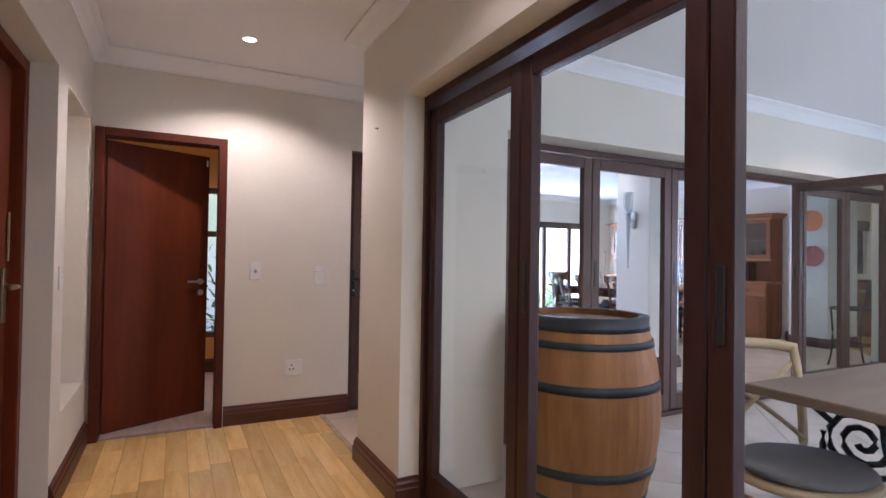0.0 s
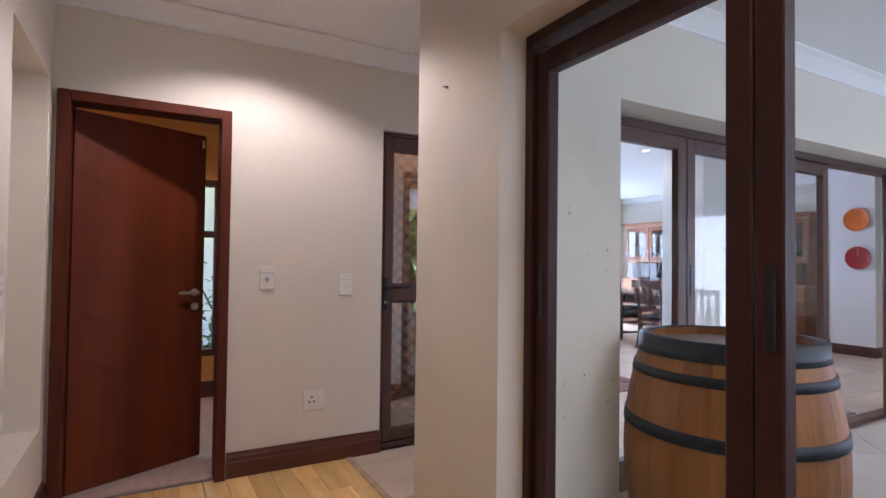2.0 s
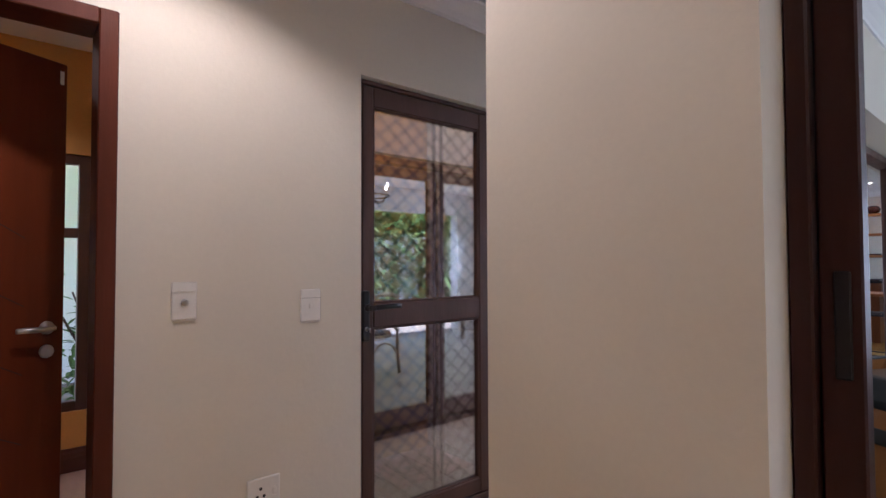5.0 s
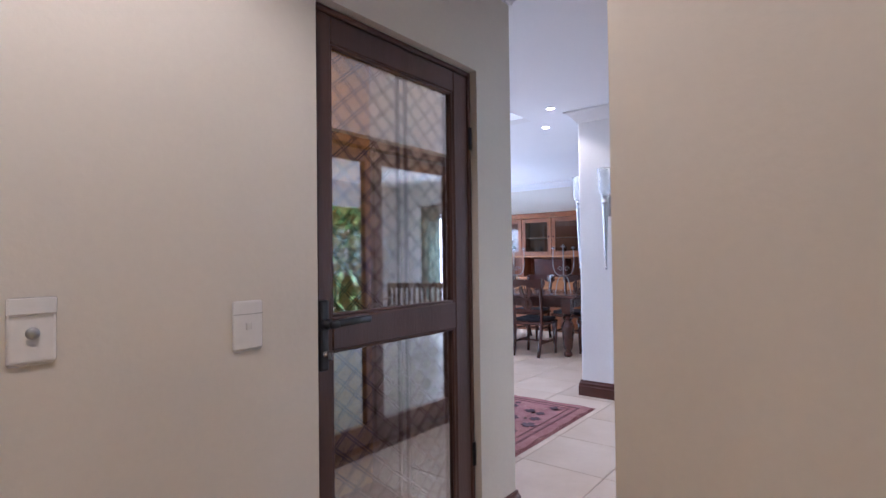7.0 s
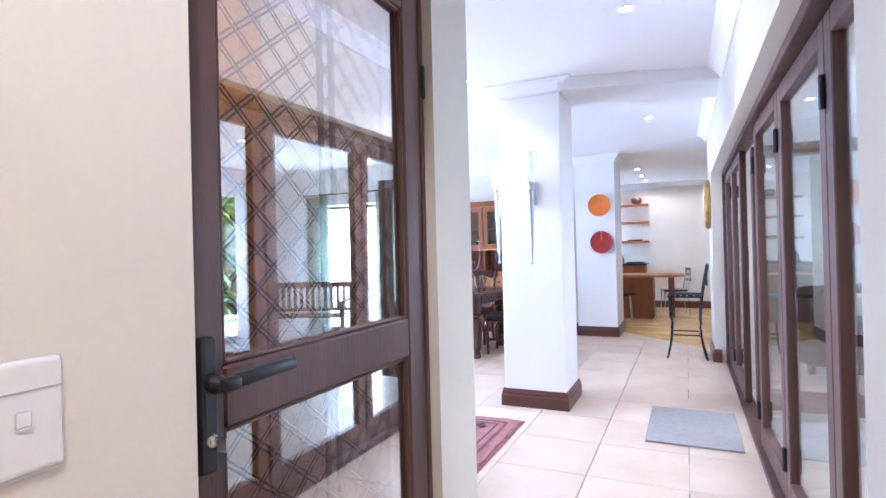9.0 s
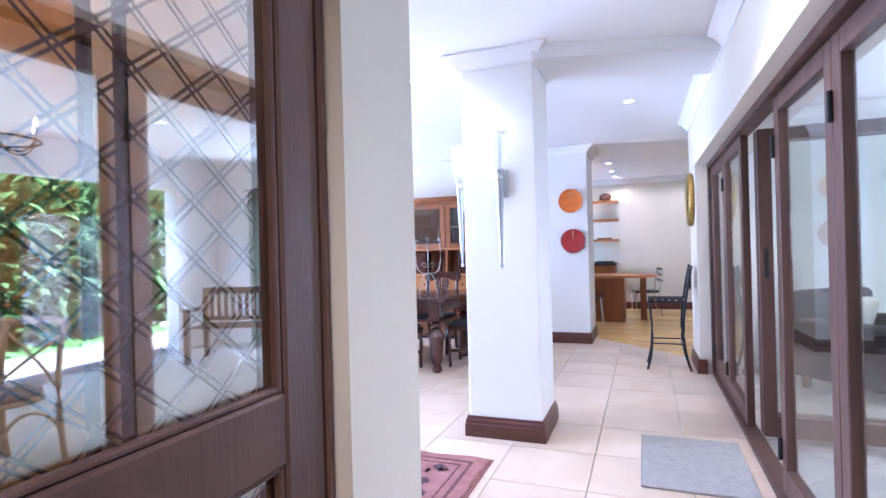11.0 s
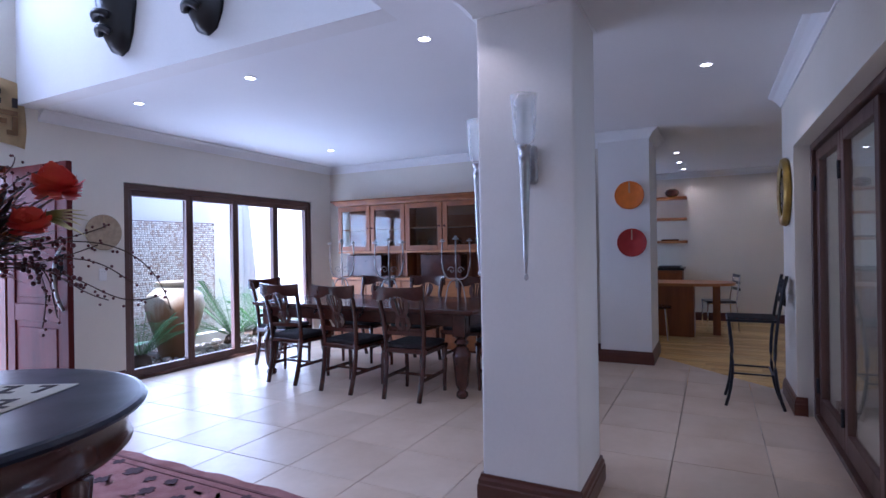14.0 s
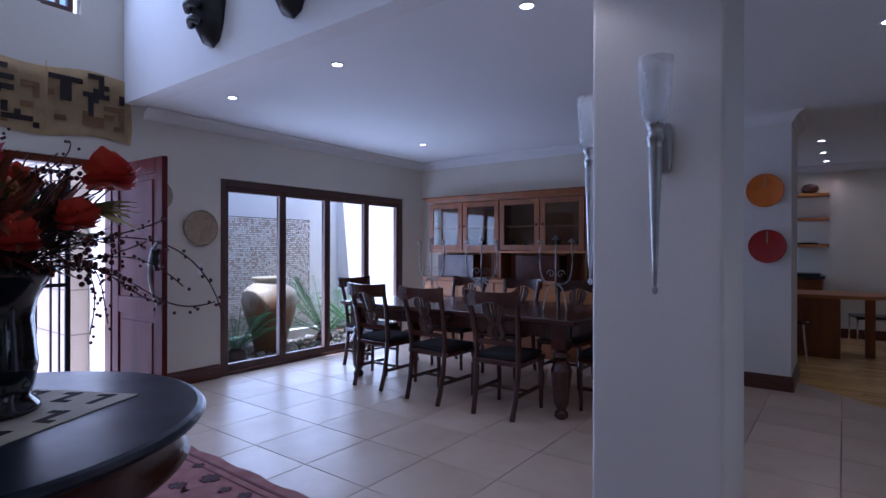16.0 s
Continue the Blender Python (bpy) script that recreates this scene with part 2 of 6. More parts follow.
WHITE_LAMP = shade("lamp glow", (1.0, 0.93, 0.82), 0.5, vary=0.0, bump=0.0, emit=6.0)
RUG_RED = shade("red woven rug", (0.36, 0.165, 0.150), 0.95, second=(0.27, 0.105, 0.098), scale=9, grain=0.25, grain_scale=220, bump=0.3, bump_scale=260)
RUG_PALE = shade("faded pink rug wool", (0.46, 0.25, 0.215), 0.95, vary=0.3, scale=30, grain=0.25, grain_scale=220, bump=0.3, bump_scale=260)
RUG_DARK = shade("dark rug wool", (0.085, 0.040, 0.048), 0.95, vary=0.3, scale=30, grain=0.25, grain_scale=220, bump=0.3, bump_scale=260)
GRANITE = shade("dark granite", (0.03, 0.032, 0.036), 0.2, vary=0.5, scale=80, bump=0.0)
CHROME = shade("chrome", (0.65, 0.66, 0.68), 0.12, metal=1.0, vary=0.05, bump=0.0)
PETAL_RED = shade("red silk petal", (0.58, 0.022, 0.014), 0.6, second=(0.62, 0.060, 0.018), scale=20, bump=0.05)
BERRY = shade("dark red berry", (0.10, 0.012, 0.012), 0.3, vary=0.3, scale=30, bump=0.0)
TWIG = shade("brown twig", (0.07, 0.035, 0.022), 0.8, vary=0.3, scale=20)
AUTUMN = shade("autumn leaf", (0.25, 0.055, 0.015), 0.6, second=(0.12, 0.022, 0.014), scale=12, bump=0.03)
MAROON_LEAF = shade("dark maroon leaf", (0.075, 0.018, 0.022), 0.6, vary=0.4, scale=14, bump=0.03)
OLIVE_LEAF = shade("dried olive leaf", (0.07, 0.060, 0.025), 0.7, vary=0.4, scale=14, bump=0.03)
CREAM_LEAF = shade("pale yellow leaf", (0.62, 0.55, 0.24), 0.6, vary=0.15, scale=12, bump=0.03)
SILVER = shade("aged silver", (0.40, 0.38, 0.35), 0.38, metal=0.9, vary=0.3, scale=25)


def let_light_through(m, share=0.45):
    """Leaves glow when lit from behind."""
    n, k = m.node_tree.nodes, m.node_tree.links
    b = n["Principled BSDF"]
    thin, mix = n.new("ShaderNodeBsdfTranslucent"), n.new("ShaderNodeMixShader")
    k.new(b.inputs["Base Color"].links[0].from_socket, thin.inputs["Color"])
    mix.inputs[0].default_value = share
    k.new(b.outputs[0], mix.inputs[1])
    k.new(thin.outputs[0], mix.inputs[2])
    k.new(mix.outputs[0], n["Material Output"].inputs[0])


let_light_through(LEAF)
let_light_through(PALM_LEAF)


# ---- building blocks ----
def box(bm, x0, y0, z0, x1, y1, z1):
    v = [bm.verts.new(p) for p in ((x0, y0, z0), (x1, y0, z0), (x1, y1, z0), (x0, y1, z0), (x0, y0, z1), (x1, y0, z1), (x1, y1, z1), (x0, y1, z1))]
    for f in ((3, 2, 1, 0), (4, 5, 6, 7), (0, 1, 5, 4), (1, 2, 6, 5), (2, 3, 7, 6), (3, 0, 4, 7)):
        bm.faces.new([v[i] for i in f])
    return v


def cube(x0, y0, z0, x1, y1, z1, bevel=0.0, seg=2):
    bm = bmesh.new()
    box(bm, x0, y0, z0, x1, y1, z1)
    if bevel:
        bmesh.ops.bevel(bm, geom=bm.edges[:], offset=bevel, segments=seg, affect="EDGES", profile=0.5)
    return bm


def cubes(items):
    bm = bmesh.new()
    for it in items:
        box(bm, *it)
    return bm


def ring(bm, m, r, n, squash=1.0):
    return [bm.verts.new(m @ Vector((r * math.cos(2 * math.pi * i / n), squash * r * math.sin(2 * math.pi * i / n), 0))) for i in range(n)]


def skin(bm, rings, cap=True):
    n = len(rings[0])
    for a, b in zip(rings, rings[1:]):
        for i in range(n):
            bm.faces.new((a[i], a[(i + 1) % n], b[(i + 1) % n], b[i]))
    if cap:
        bm.faces.new(rings[0][::-1])
        bm.faces.new(rings[-1])


def lathe(profile, n=20, bm=None, m=None, cap=True):
    bm = bm or bmesh.new()
    m = m or Matrix()
    skin(bm, [ring(bm, m @ Matrix.Translation((0, 0, z)), max(r, 0.0004), n) for r, z in profile], cap)
    return bm


def tube(points, r, n=8, bm=None, taper=1.0):
    bm = bm or bmesh.new()
    pts = [Vector(p) for p in points]
    rings = []
    for i, p in enumerate(pts):
        d = (pts[min(i + 1, len(pts) - 1)] - pts[max(i - 1, 0)]).normalized()
        q = d.to_track_quat("Z", "Y").to_matrix().to_4x4()
        rings.append(ring(bm, Matrix.Translation(p) @ q, r * (1 + (taper - 1) * i / max(1, len(pts) - 1)), n))
    skin(bm, rings)
    return bm


def bezier(p0, p1, p2, p3, n=10):
    p0, p1, p2, p3 = (Vector(p) for p in (p0, p1, p2, p3))
    out = []
    for i in range(n + 1):
        t = i / n
        out.append((1 - t) ** 3 * p0 + 3 * t * (1 - t) ** 2 * p1 + 3 * t * t * (1 - t) * p2 + t ** 3 * p3)
    return out


def merge(*bms):
    out = bmesh.new()
    for b in bms:
        me = bpy.data.meshes.new("tmp")
        b.to_mesh(me)
        out.from_mesh(me)
        bpy.data.meshes.remove(me)
    return out


def mesh_of(name, bm, material, smooth=False):
    me = bpy.data.meshes.new(name)
    bmesh.ops.recalc_face_normals(bm, faces=bm.faces[:])
    if smooth:
        for f in bm.faces:
            f.smooth = True
    bm.to_mesh(me)
    me.materials.append(material)
    return me


def part(name, bm, material, parent, label="", smooth=False):
    ob = new(name, mesh_of(name, bm, material, smooth))
    ob.parent = parent
    if label:
        tagged(ob, label)
    return ob


def thing(name, label, category, m=None, group="", kind=""):
    ob = new(name)
    ob.empty_display_size = 0.1
    if m is not None:
        ob.matrix_world = m
    return tagged(ob, label, category, group, kind)


def solid(name, bm, material, label, category, kind="", group="", m=None, smooth=False):
    ob = new(name, mesh_of(name, bm, material, smooth))
    if m is not None:
        ob.matrix_world = m
    return tagged(ob, label, category, group, kind)


def piece(name, me, parent, m):
    ob = new(name, me)
    ob.parent = parent
    ob.matrix_local = m
    return ob


def sweep_profile(profile, path, closed=False):
    """profile: (out, up) pairs; path: plan points, the profile's out side lies to the right of the path."""
    bm = bmesh.new()
    pts = [Vector((*p, 0)) for p in path]
    n = len(pts)
    rows = []
    for i, p in enumerate(pts):
        a = pts[i - 1] if (i > 0 or closed) else None
        c = pts[(i + 1) % n] if (i < n - 1 or closed) else None
        dirs = [(p - a).normalized()] if a is not None else []
        if c is not None:
            dirs.append((c - p).normalized())
        nor = [Vector((d.y, -d.x, 0)) for d in dirs]
        mid = sum(nor, Vector()) / len(nor)
        mid = mid / max(1e-6, mid.length_squared)
        rows.append([bm.verts.new(p + mid * o + Vector((0, 0, u))) for o, u in profile])
    k = len(profile)
    for i in range(n if closed else n - 1):
        a, b = rows[i], rows[(i + 1) % n]
        for j in range(k):
            bm.faces.new((a[j], b[j], b[(j + 1) % k], a[(j + 1) % k]))
    if not closed:
        bm.faces.new(rows[0])
        bm.faces.new(rows[-1][::-1])
    return bm


SKIRT = [(0.0, 0.0), (0.024, 0.0), (0.024, 0.085), (0.019, 0.092), (0.019, 0.112), (0.011, 0.125), (0.009, 0.14), (0.0, 0.14)]
COVE = [(0.0, -0.10), (0.012, -0.10), (0.016, -0.085), (0.035, -0.06), (0.065, -0.03), (0.09, -0.018), (0.10, -0.012), (0.10, 0.0), (0.0, 0.0)]


def skirting(name, path, closed=False):
    return solid(name, sweep_profile(SKIRT, path, closed), MAHOGANY_FLAT, "dark mahogany moulded skirting board along the plaster wall", "skirting", "structure")


def cornice(name, path, closed=False, z=2.61):
    return solid(name, sweep_profile(COVE, path, closed), CEILING, "white moulded plaster cornice under the ceiling", "cornice", "structure", m=pose(0, 0, z - 0.002))


# ---- large structure ----
H = 2.61


def wall(name, boxes, material=PLASTER, label="cream painted plaster wall"):
    return solid(name, cubes(boxes), material, label, "wall", "structure")


wall("wall_corridor_west", [(-0.75, -3, 0, -0.53, 1.95, H), (-0.75, 1.95, 2.13, -0.53, 2.89, H), (-0.75, 2.89, 0, -0.53, 3.13, H),
                            (-0.75, 3.13, 0, -0.53, 3.88, 0.42), (-0.75, 3.13, 2.11, -0.53, 3.88, H), (-0.75, 3.13, 0.42, -0.67, 3.88, 2.11),
                            (-0.75, 3.88, 0, -0.53, 4.19, H)])
wall("wall_corridor_outer", [(-0.86, 1.85, -0.14, -0.76, 2.99, 2.3)])
wall("wall_corridor_north", [(-0.53, 3.99, 0, -0.492, 4.19, H), (-0.492, 3.99, 2.062, 0.285, 4.19, H), (0.285, 3.99, 0, 1.24, 4.19, H),
                             (1.24, 3.99, 2.105, 2.135, 4.19, H), (2.135, 3.99, 0, 2.426, 4.19, H)])
wall("wall_corridor_south", [(-0.75, -3.2, 0, 1.3, -3, H)])
def hall_face(x):
    """The hall side of the patio wall, which runs slightly off square."""
    return 2.972 + (x - 1.0) * 0.009


wall("wall_patio_west", [(1.0, 2.31, 0, 1.3, 2.36, H), (1.0, -2.6, 2.075, 1.3, 2.31, H), (1.0, -3.0, 0, 1.3, -2.6, H)])
bm = bmesh.new()
for x0, x1, z0, z1 in ((1.0, 1.66, 0, H), (1.66, 7.1, 2.06, H), (7.1, 7.75, 0, H), (1.66, 1.9, 0, 2.06)):
    for v in box(bm, x0, {1.66: 2.36, 1.9: 2.82}.get(x1, 2.62), z0, x1, 3.0, z1):
        if v.co.y > 2.9:
            v.co.y = hall_face(v.co.x)
solid("wall_patio_north", bm, PLASTER, "cream painted plaster wall with wide folding doors", "wall", "structure")
wall("wall_patio_south", [(1.3, -1.6, 0, 1.5, -1.4, H), (1.5, -1.6, 2.2, 6.8, -1.4, H), (6.8, -1.6, 0, 7.75, -1.4, H)], WHITE_WALL, "white painted patio wall")
wall("wall_patio_east", [(7.55, -1.4, 0, 7.75, -0.6, H), (7.55, -0.6, 2.05, 7.75, 1.0, H), (7.55, 1.0, 0, 7.75, 2.62, H)], WHITE_WALL, "white painted patio wall")
wall("wall_hall_north", [(1.4, 8.92, 0, 3.3, 9.12, 5.2), (3.3, 8.92, 2.08, 4.62, 9.12, 3.28), (3.3, 8.92, 3.28, 4.05, 9.12, 3.29), (4.33, 8.92, 3.28, 4.62, 9.12, 5.2),
                         (3.3, 8.92, 4.6, 4.33, 9.12, 5.2), (4.62, 8.92, 0, 5.58, 9.12, H), (4.62, 8.92, H, 4.82, 9.12, 5.2), (5.58, 8.92, 2.05, 8.41, 9.12, H), (8.41, 8.92, 0, 9.05, 9.12, H)],
     PLASTER, "tall cream plaster wall of the entrance hall")
wall("wall_hall_west", [(1.4, 5.1, 0, 1.6, 8.92, 5.2), (1.4, 4.95, 0, 2.426, 5.1, H), (2.31, 4.19, 0, 2.426, 4.95, H)])
wall("wall_gallery", [(4.66, 5.15, H, 4.82, 8.92, 5.2), (1.6, 5.0, H + 0.14, 4.82, 5.15, 5.2)], WHITE_WALL, "white upper wall above the dining room edge")
wall("wall_dining_east", [(8.85, 4.75, 0, 9.05, 8.92, H)])
wall("wall_kitchen_pier", [(8.5, 4.2, 0, 9.3, 4.75, H)], WHITE_WALL, "white plaster pier beside the kitchen")
wall("wall_kitchen_east", [(12.6, -1.2, 0, 12.8, 5.7, H)])
wall("wall_kitchen_north", [(9.05, 5.5, 0, 11.35, 5.7, H), (11.35, 5.5, 0, 12.45, 5.7, 1.05), (11.35, 5.5, 2.0, 12.45, 5.7, H), (12.45, 5.5, 0, 12.6, 5.7, H)])
wall("wall_kitchen_south", [(7.75, -1.4, 0, 12.8, -1.2, H)])
wall("wall_study", [(-2.0, 4.19, 0, -1.9, 6.05, H), (-1.9, 5.95, 0, -0.75, 6.05, H), (-0.75, 5.95, 0, 0.47, 6.05, 0.36), (-0.75, 5.95, 1.95, 0.47, 6.05, H),
                    (0.47, 5.95, 0, 1.1, 6.05, H), (1.1, 4.19, 0, 1.2, 6.05, H), (-2.0, 4.1, 0, -0.75, 4.19, H)], TAN_WALL, "ochre plaster wall of the room behind the door")
wall("wall_lobby", [(1.2, 4.85, 0, 2.33, 4.95, H)], TAN_WALL, "ochre plaster wall behind the glazed door")
solid("column", cube(4.812, 4.166, 0, 5.305, 4.672, H, 0.014, 3), WHITE_WALL, "white square plaster column in the hall", "column", "structure")
solid("ceiling", cubes([(-2, -3.2, H, 1.3, -1.6, H + 0.14), (-2, -1.6, H, 12.8, 5.15, H + 0.14), (-2, 5.15, H, 1.6, 9.12, H + 0.14), (4.82, 5.15, H, 12.8, 9.12, H + 0.14)]), CEILING, "smooth white plaster ceiling", "ceiling", "structure")
solid("ceiling_gallery", cubes([(1.4, 5.0, 5.2, 4.82, 9.12, 5.35)]), CEILING, "high white ceiling of the double height hall", "ceiling", "structure")
cornice("cornice_corridor", [(-0.53, -3), (-0.53, 3.99), (2.426, 3.99), (2.426, 5.0)])
cornice("cornice_hall_south", [(7.75, hall_face(7.75)), (1.0, hall_face(1.0)), (1.0, -3)])
cornice("cornice_dining", [(4.82, 8.92), (8.85, 8.92), (8.85, 4.75), (8.5, 4.75), (8.5, 4.2), (9.3, 4.2)])
cornice("cornice_column", [(4.812, 4.672), (4.812, 4.166), (5.305, 4.166), (5.305, 4.672)], True)
beam = cube(4.76, 3.0, 2.515, 5.30, 4.166, H)
for v in beam.verts:
    v.co.x += (4.166 - v.co.y) * 0.30
solid("beam", beam, CEILING, "white plaster beam between column and patio wall", "beam", "structure")
cornice("cornice_patio", [(1.3, -1.4), (1.3, 2.36), (1.66, 2.36), (1.66, 2.62), (7.55, 2.62), (7.55, -1.4)])
cornice("cornice_kitchen", [(9.05, 5.5), (12.6, 5.5), (12.6, -1.2)])
skirting("baseboard_corridor_west", [(-0.53, -3), (-0.53, 1.94)])
skirting("baseboard_niche", [(-0.53, 2.9), (-0.53, 3.99)])
skirting("baseboard_corridor_north", [(0.31, 3.99), (1.235, 3.99)])
skirting("baseboard_wall_end", [(2.14, 3.99), (2.426, 3.99), (2.426, 4.95)])
skirting("baseboard_pier", [(1.9, hall_face(1.9)), (1.0, hall_face(1.0)), (1.0, 2.31), (1.11, 2.31)])
skirting("baseboard_hall_south", [(7.75, 2.7), (7.75, hall_face(7.75)), (7.1, hall_face(7.1)), (7.1, 2.96)])
skirting("baseboard_hall_north", [(4.66, 8.92), (5.57, 8.92)])
skirting("baseboard_dining", [(8.42, 8.92), (8.85, 8.92)])
skirting("baseboard_kitchen_pier", [(8.85, 5.0), (8.85, 4.75), (8.5, 4.75), (8.5, 4.2), (9.3, 4.2)])
skirting("baseboard_column", [(4.812, 4.672), (4.812, 4.166), (5.305, 4.166), (5.305, 4.672)], True)
skirting("baseboard_kitchen", [(12.6, 5.4), (12.6, -1.2)])
skirting("baseboard_study", [(-1.9, 5.95), (1.1, 5.95), (1.1, 4.2)])
# floors
floor = solid("floor", cubes([(-2, -3.2, -0.14, 12.8, 9.12, -0.012)]), GROUT, "cream porcelain floor tiles with thin grey joints", "floor", "structure")
solid("ground", cubes([(-400, -400, -0.3, 400, 400, -0.06)]), LAWN, "green garden lawn reaching the horizon", "ground", "structure")
solid("study_floor", cubes([(-1.9, 4.05, -0.012, 1.1, 5.95, -0.001)]), shade("pinkish pale laminate", (0.60, 0.44, 0.36), 0.4, vary=0.15, scale=4, stretch=(6, 1, 1)), "pale pinkish laminate floor", "floor", "structure")
solid("terrace", cubes([(1.3, -1.66, -0.2, 7.75, -1.6, -0.012), (1.3, 9.12, -0.2, 4.7, 14, -0.03)]), PAVING, "pale stone terrace paving", "pavement", "structure")


# ---- joinery ----
def bifold(width, m, height=1.955, handle=True, wood=FRAME_WOOD, s=0.078):
    t = thing("bifold_door", "brown stained timber framed folding glass door leaf", "folding door", m, "folding glass doors")
    d = 0.024
    for x in (0.003, width - s - 0.003):
        part("stile", cube(x, -d, 0.045, x + s, d, height + 0.045, 0.004, 1), wood, t)
    part("rail", cube(s + 0.003, -d, 0.045, width - s - 0.003, d, 0.045 + 0.13, 0.003, 1), wood, t)
    part("rail", cube(s + 0.003, -d, height + 0.045 - 0.08, width - s - 0.003, d, height + 0.045, 0.003, 1), wood, t)
    p = part("pane", cube(s, -0.003, 0.17, width - s, 0.003, height - 0.04), GLASS, t, "clear glass pane")
    p.visible_shadow = False
    if handle:
        h = part("latch", cube(0.026, -d - 0.005, 1.05, 0.052, -d, 1.24, 0.003, 1), BLACK_PLASTIC, t, "black flush latch")
        part("hinge", lathe([(0.011, 0), (0.011, 0.11)], 8, m=pose(width - 0.005, d + 0.008, 1.70)), BLACK_IRON, t, "black barrel hinge")
        part("hinge", lathe([(0.011, 0), (0.011, 0.11)], 8, m=pose(width - 0.005, d + 0.008, 0.20)), BLACK_IRON, t, "black barrel hinge")
    return t


def frame_around(name, x0, x1, z1, m, w=0.07, d=0.06, sill=True, label="brown stained timber door frame", material=FRAME_WOOD):
    t = thing(name, label, "door frame", m, kind="structure")
    part("jamb", cube(x0, -d, 0, x0 + w, d, z1, 0.004, 1), material, t)
    part("jamb", cube(x1 - w, -d, 0, x1, d, z1, 0.004, 1), material, t)
    part("head", cube(x0 + w, -d, z1 - w, x1 - w, d, z1, 0.004, 1), material, t)
    if sill:
        part("track", cube(x0 + w, -d, 0, x1 - w, d, 0.035, 0.003, 1), material, t)
    return t


# corridor side of the patio: leaves run along y
frame_around("door_frame_patio_west", 0, 4.88, 2.073, pose(1.155, 2.308, 0, 0, 0, -90), w=0.038, d=0.045, material=RED_FRAME)
y = 2.270
for wd in (0.79, 0.788, 0.785, 0.785, 0.785, 0.87):
    bifold(wd, pose(1.155, y, 0, 0, 0, -90), wood=RED_FRAME, s=0.066)
    y -= wd
# hall side of the patio
frame_around("door_frame_patio_north", 1.902, 7.098, 2.058, pose(0, 2.872, 0), w=0.05, d=0.05)
for x0, wd in ((1.945, 0.77), (2.715, 0.86), (3.575, 0.82), (5.36, 0.835), (6.195, 0.835)):
    bifold(wd, pose(x0, 2.872 - max(0.0, 4.4 - x0) * 0.018, 0, 0, 0, 1.03 if x0 < 5 else 0))
bifold(0.82, pose(5.29, 2.83, 0, 0, 0, -88.5))
bifold(0.82, pose(5.225, 2.83, 0, 0, 0, -91))

# open mahogany door in the north wall
fr = frame_around("door_frame_study", -0.508, 0.302, 2.078, pose(0, 4.02, 0), w=0.055, d=0.075, sill=False, label="dark mahogany door frame", material=DOOR_FRAME)
leaf = thing("door_1", "dark mahogany veneer door standing ajar", "door", pose(-0.447, 4.08, 0, 0, 0, 27), kind="structure")
part("leaf", cube(0.0, 0.0, 0.012, 0.735, 0.04, 2.015, 0.003, 1), MAHOGANY, leaf)
# thin dark strips put the shade of the slanting veneer grooves into colour
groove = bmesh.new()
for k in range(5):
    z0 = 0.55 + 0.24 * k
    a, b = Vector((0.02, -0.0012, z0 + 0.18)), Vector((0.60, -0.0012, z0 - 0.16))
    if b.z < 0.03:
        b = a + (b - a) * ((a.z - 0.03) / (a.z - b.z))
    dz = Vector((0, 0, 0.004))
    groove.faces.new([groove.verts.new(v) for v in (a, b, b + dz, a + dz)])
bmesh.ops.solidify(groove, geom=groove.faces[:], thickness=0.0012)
part("groove", groove, shade("groove shade colour", (0.03, 0.010, 0.007), 0.6), leaf, "thin dark strips painted as the shade of fine slanting veneer grooves")
lev = part("handle", merge(lathe([(0.024, 0), (0.024, 0.008), (0.010, 0.010), (0.010, 0.045)], 16, m=pose(0.675, 0, 1.03, 90)),
                           tube([(0.675, -0.045, 1.03), (0.62, -0.05, 1.03), (0.555, -0.047, 1.032)], 0.0095)), STEEL, leaf, "brushed steel lever handle", True)
part("escutcheon", lathe([(0.024, 0), (0.024, 0.008), (0.02, 0.010)], 16, m=pose(0.675, 0, 0.945, 90)), STEEL, leaf, "round steel keyhole plate", True)

part("latch_plate", cube(0.708, -0.002, 1.935, 0.722, 0.0, 1.985, 0.0005, 1), PLASTIC, leaf, "small white catch plate")

# mahogany door in the west recess
fw = frame_around("door_frame_west", 1.955, 2.885, 2.125, Matrix.Translation((-0.69, 0, 0)) @ pose(0, 0, 0, 0, 0, 90), w=0.06, d=0.05, sill=False, label="dark mahogany door frame in a plaster recess", material=MAHOGANY)
d2 = thing("door_2", "dark mahogany door with worn brass furniture, closed", "door", pose(-0.70, 2.02, 0, 0, 0, 90), kind="structure")
part("leaf", cube(0, -0.01, 0.01, 0.805, 0.03, 2.06, 0.003, 1), MAHOGANY, d2)
pl = part("lock_plate", cube(0.725, -0.018, 0.93, 0.775, -0.01, 1.17, 0.003, 1), BRASS, d2, "worn brass lock plate")
part("handle", tube([(0.75, -0.018, 1.09), (0.75, -0.06, 1.09), (0.74, -0.065, 1.09), (0.64, -0.062, 1.088)], 0.010), BRASS, pl, "brass lever", True)
part("bolt", cube(0.775, -0.022, 1.2, 0.79, -0.012, 1.42, 0.003, 1), BRASS, d2, "brass edge bolt")

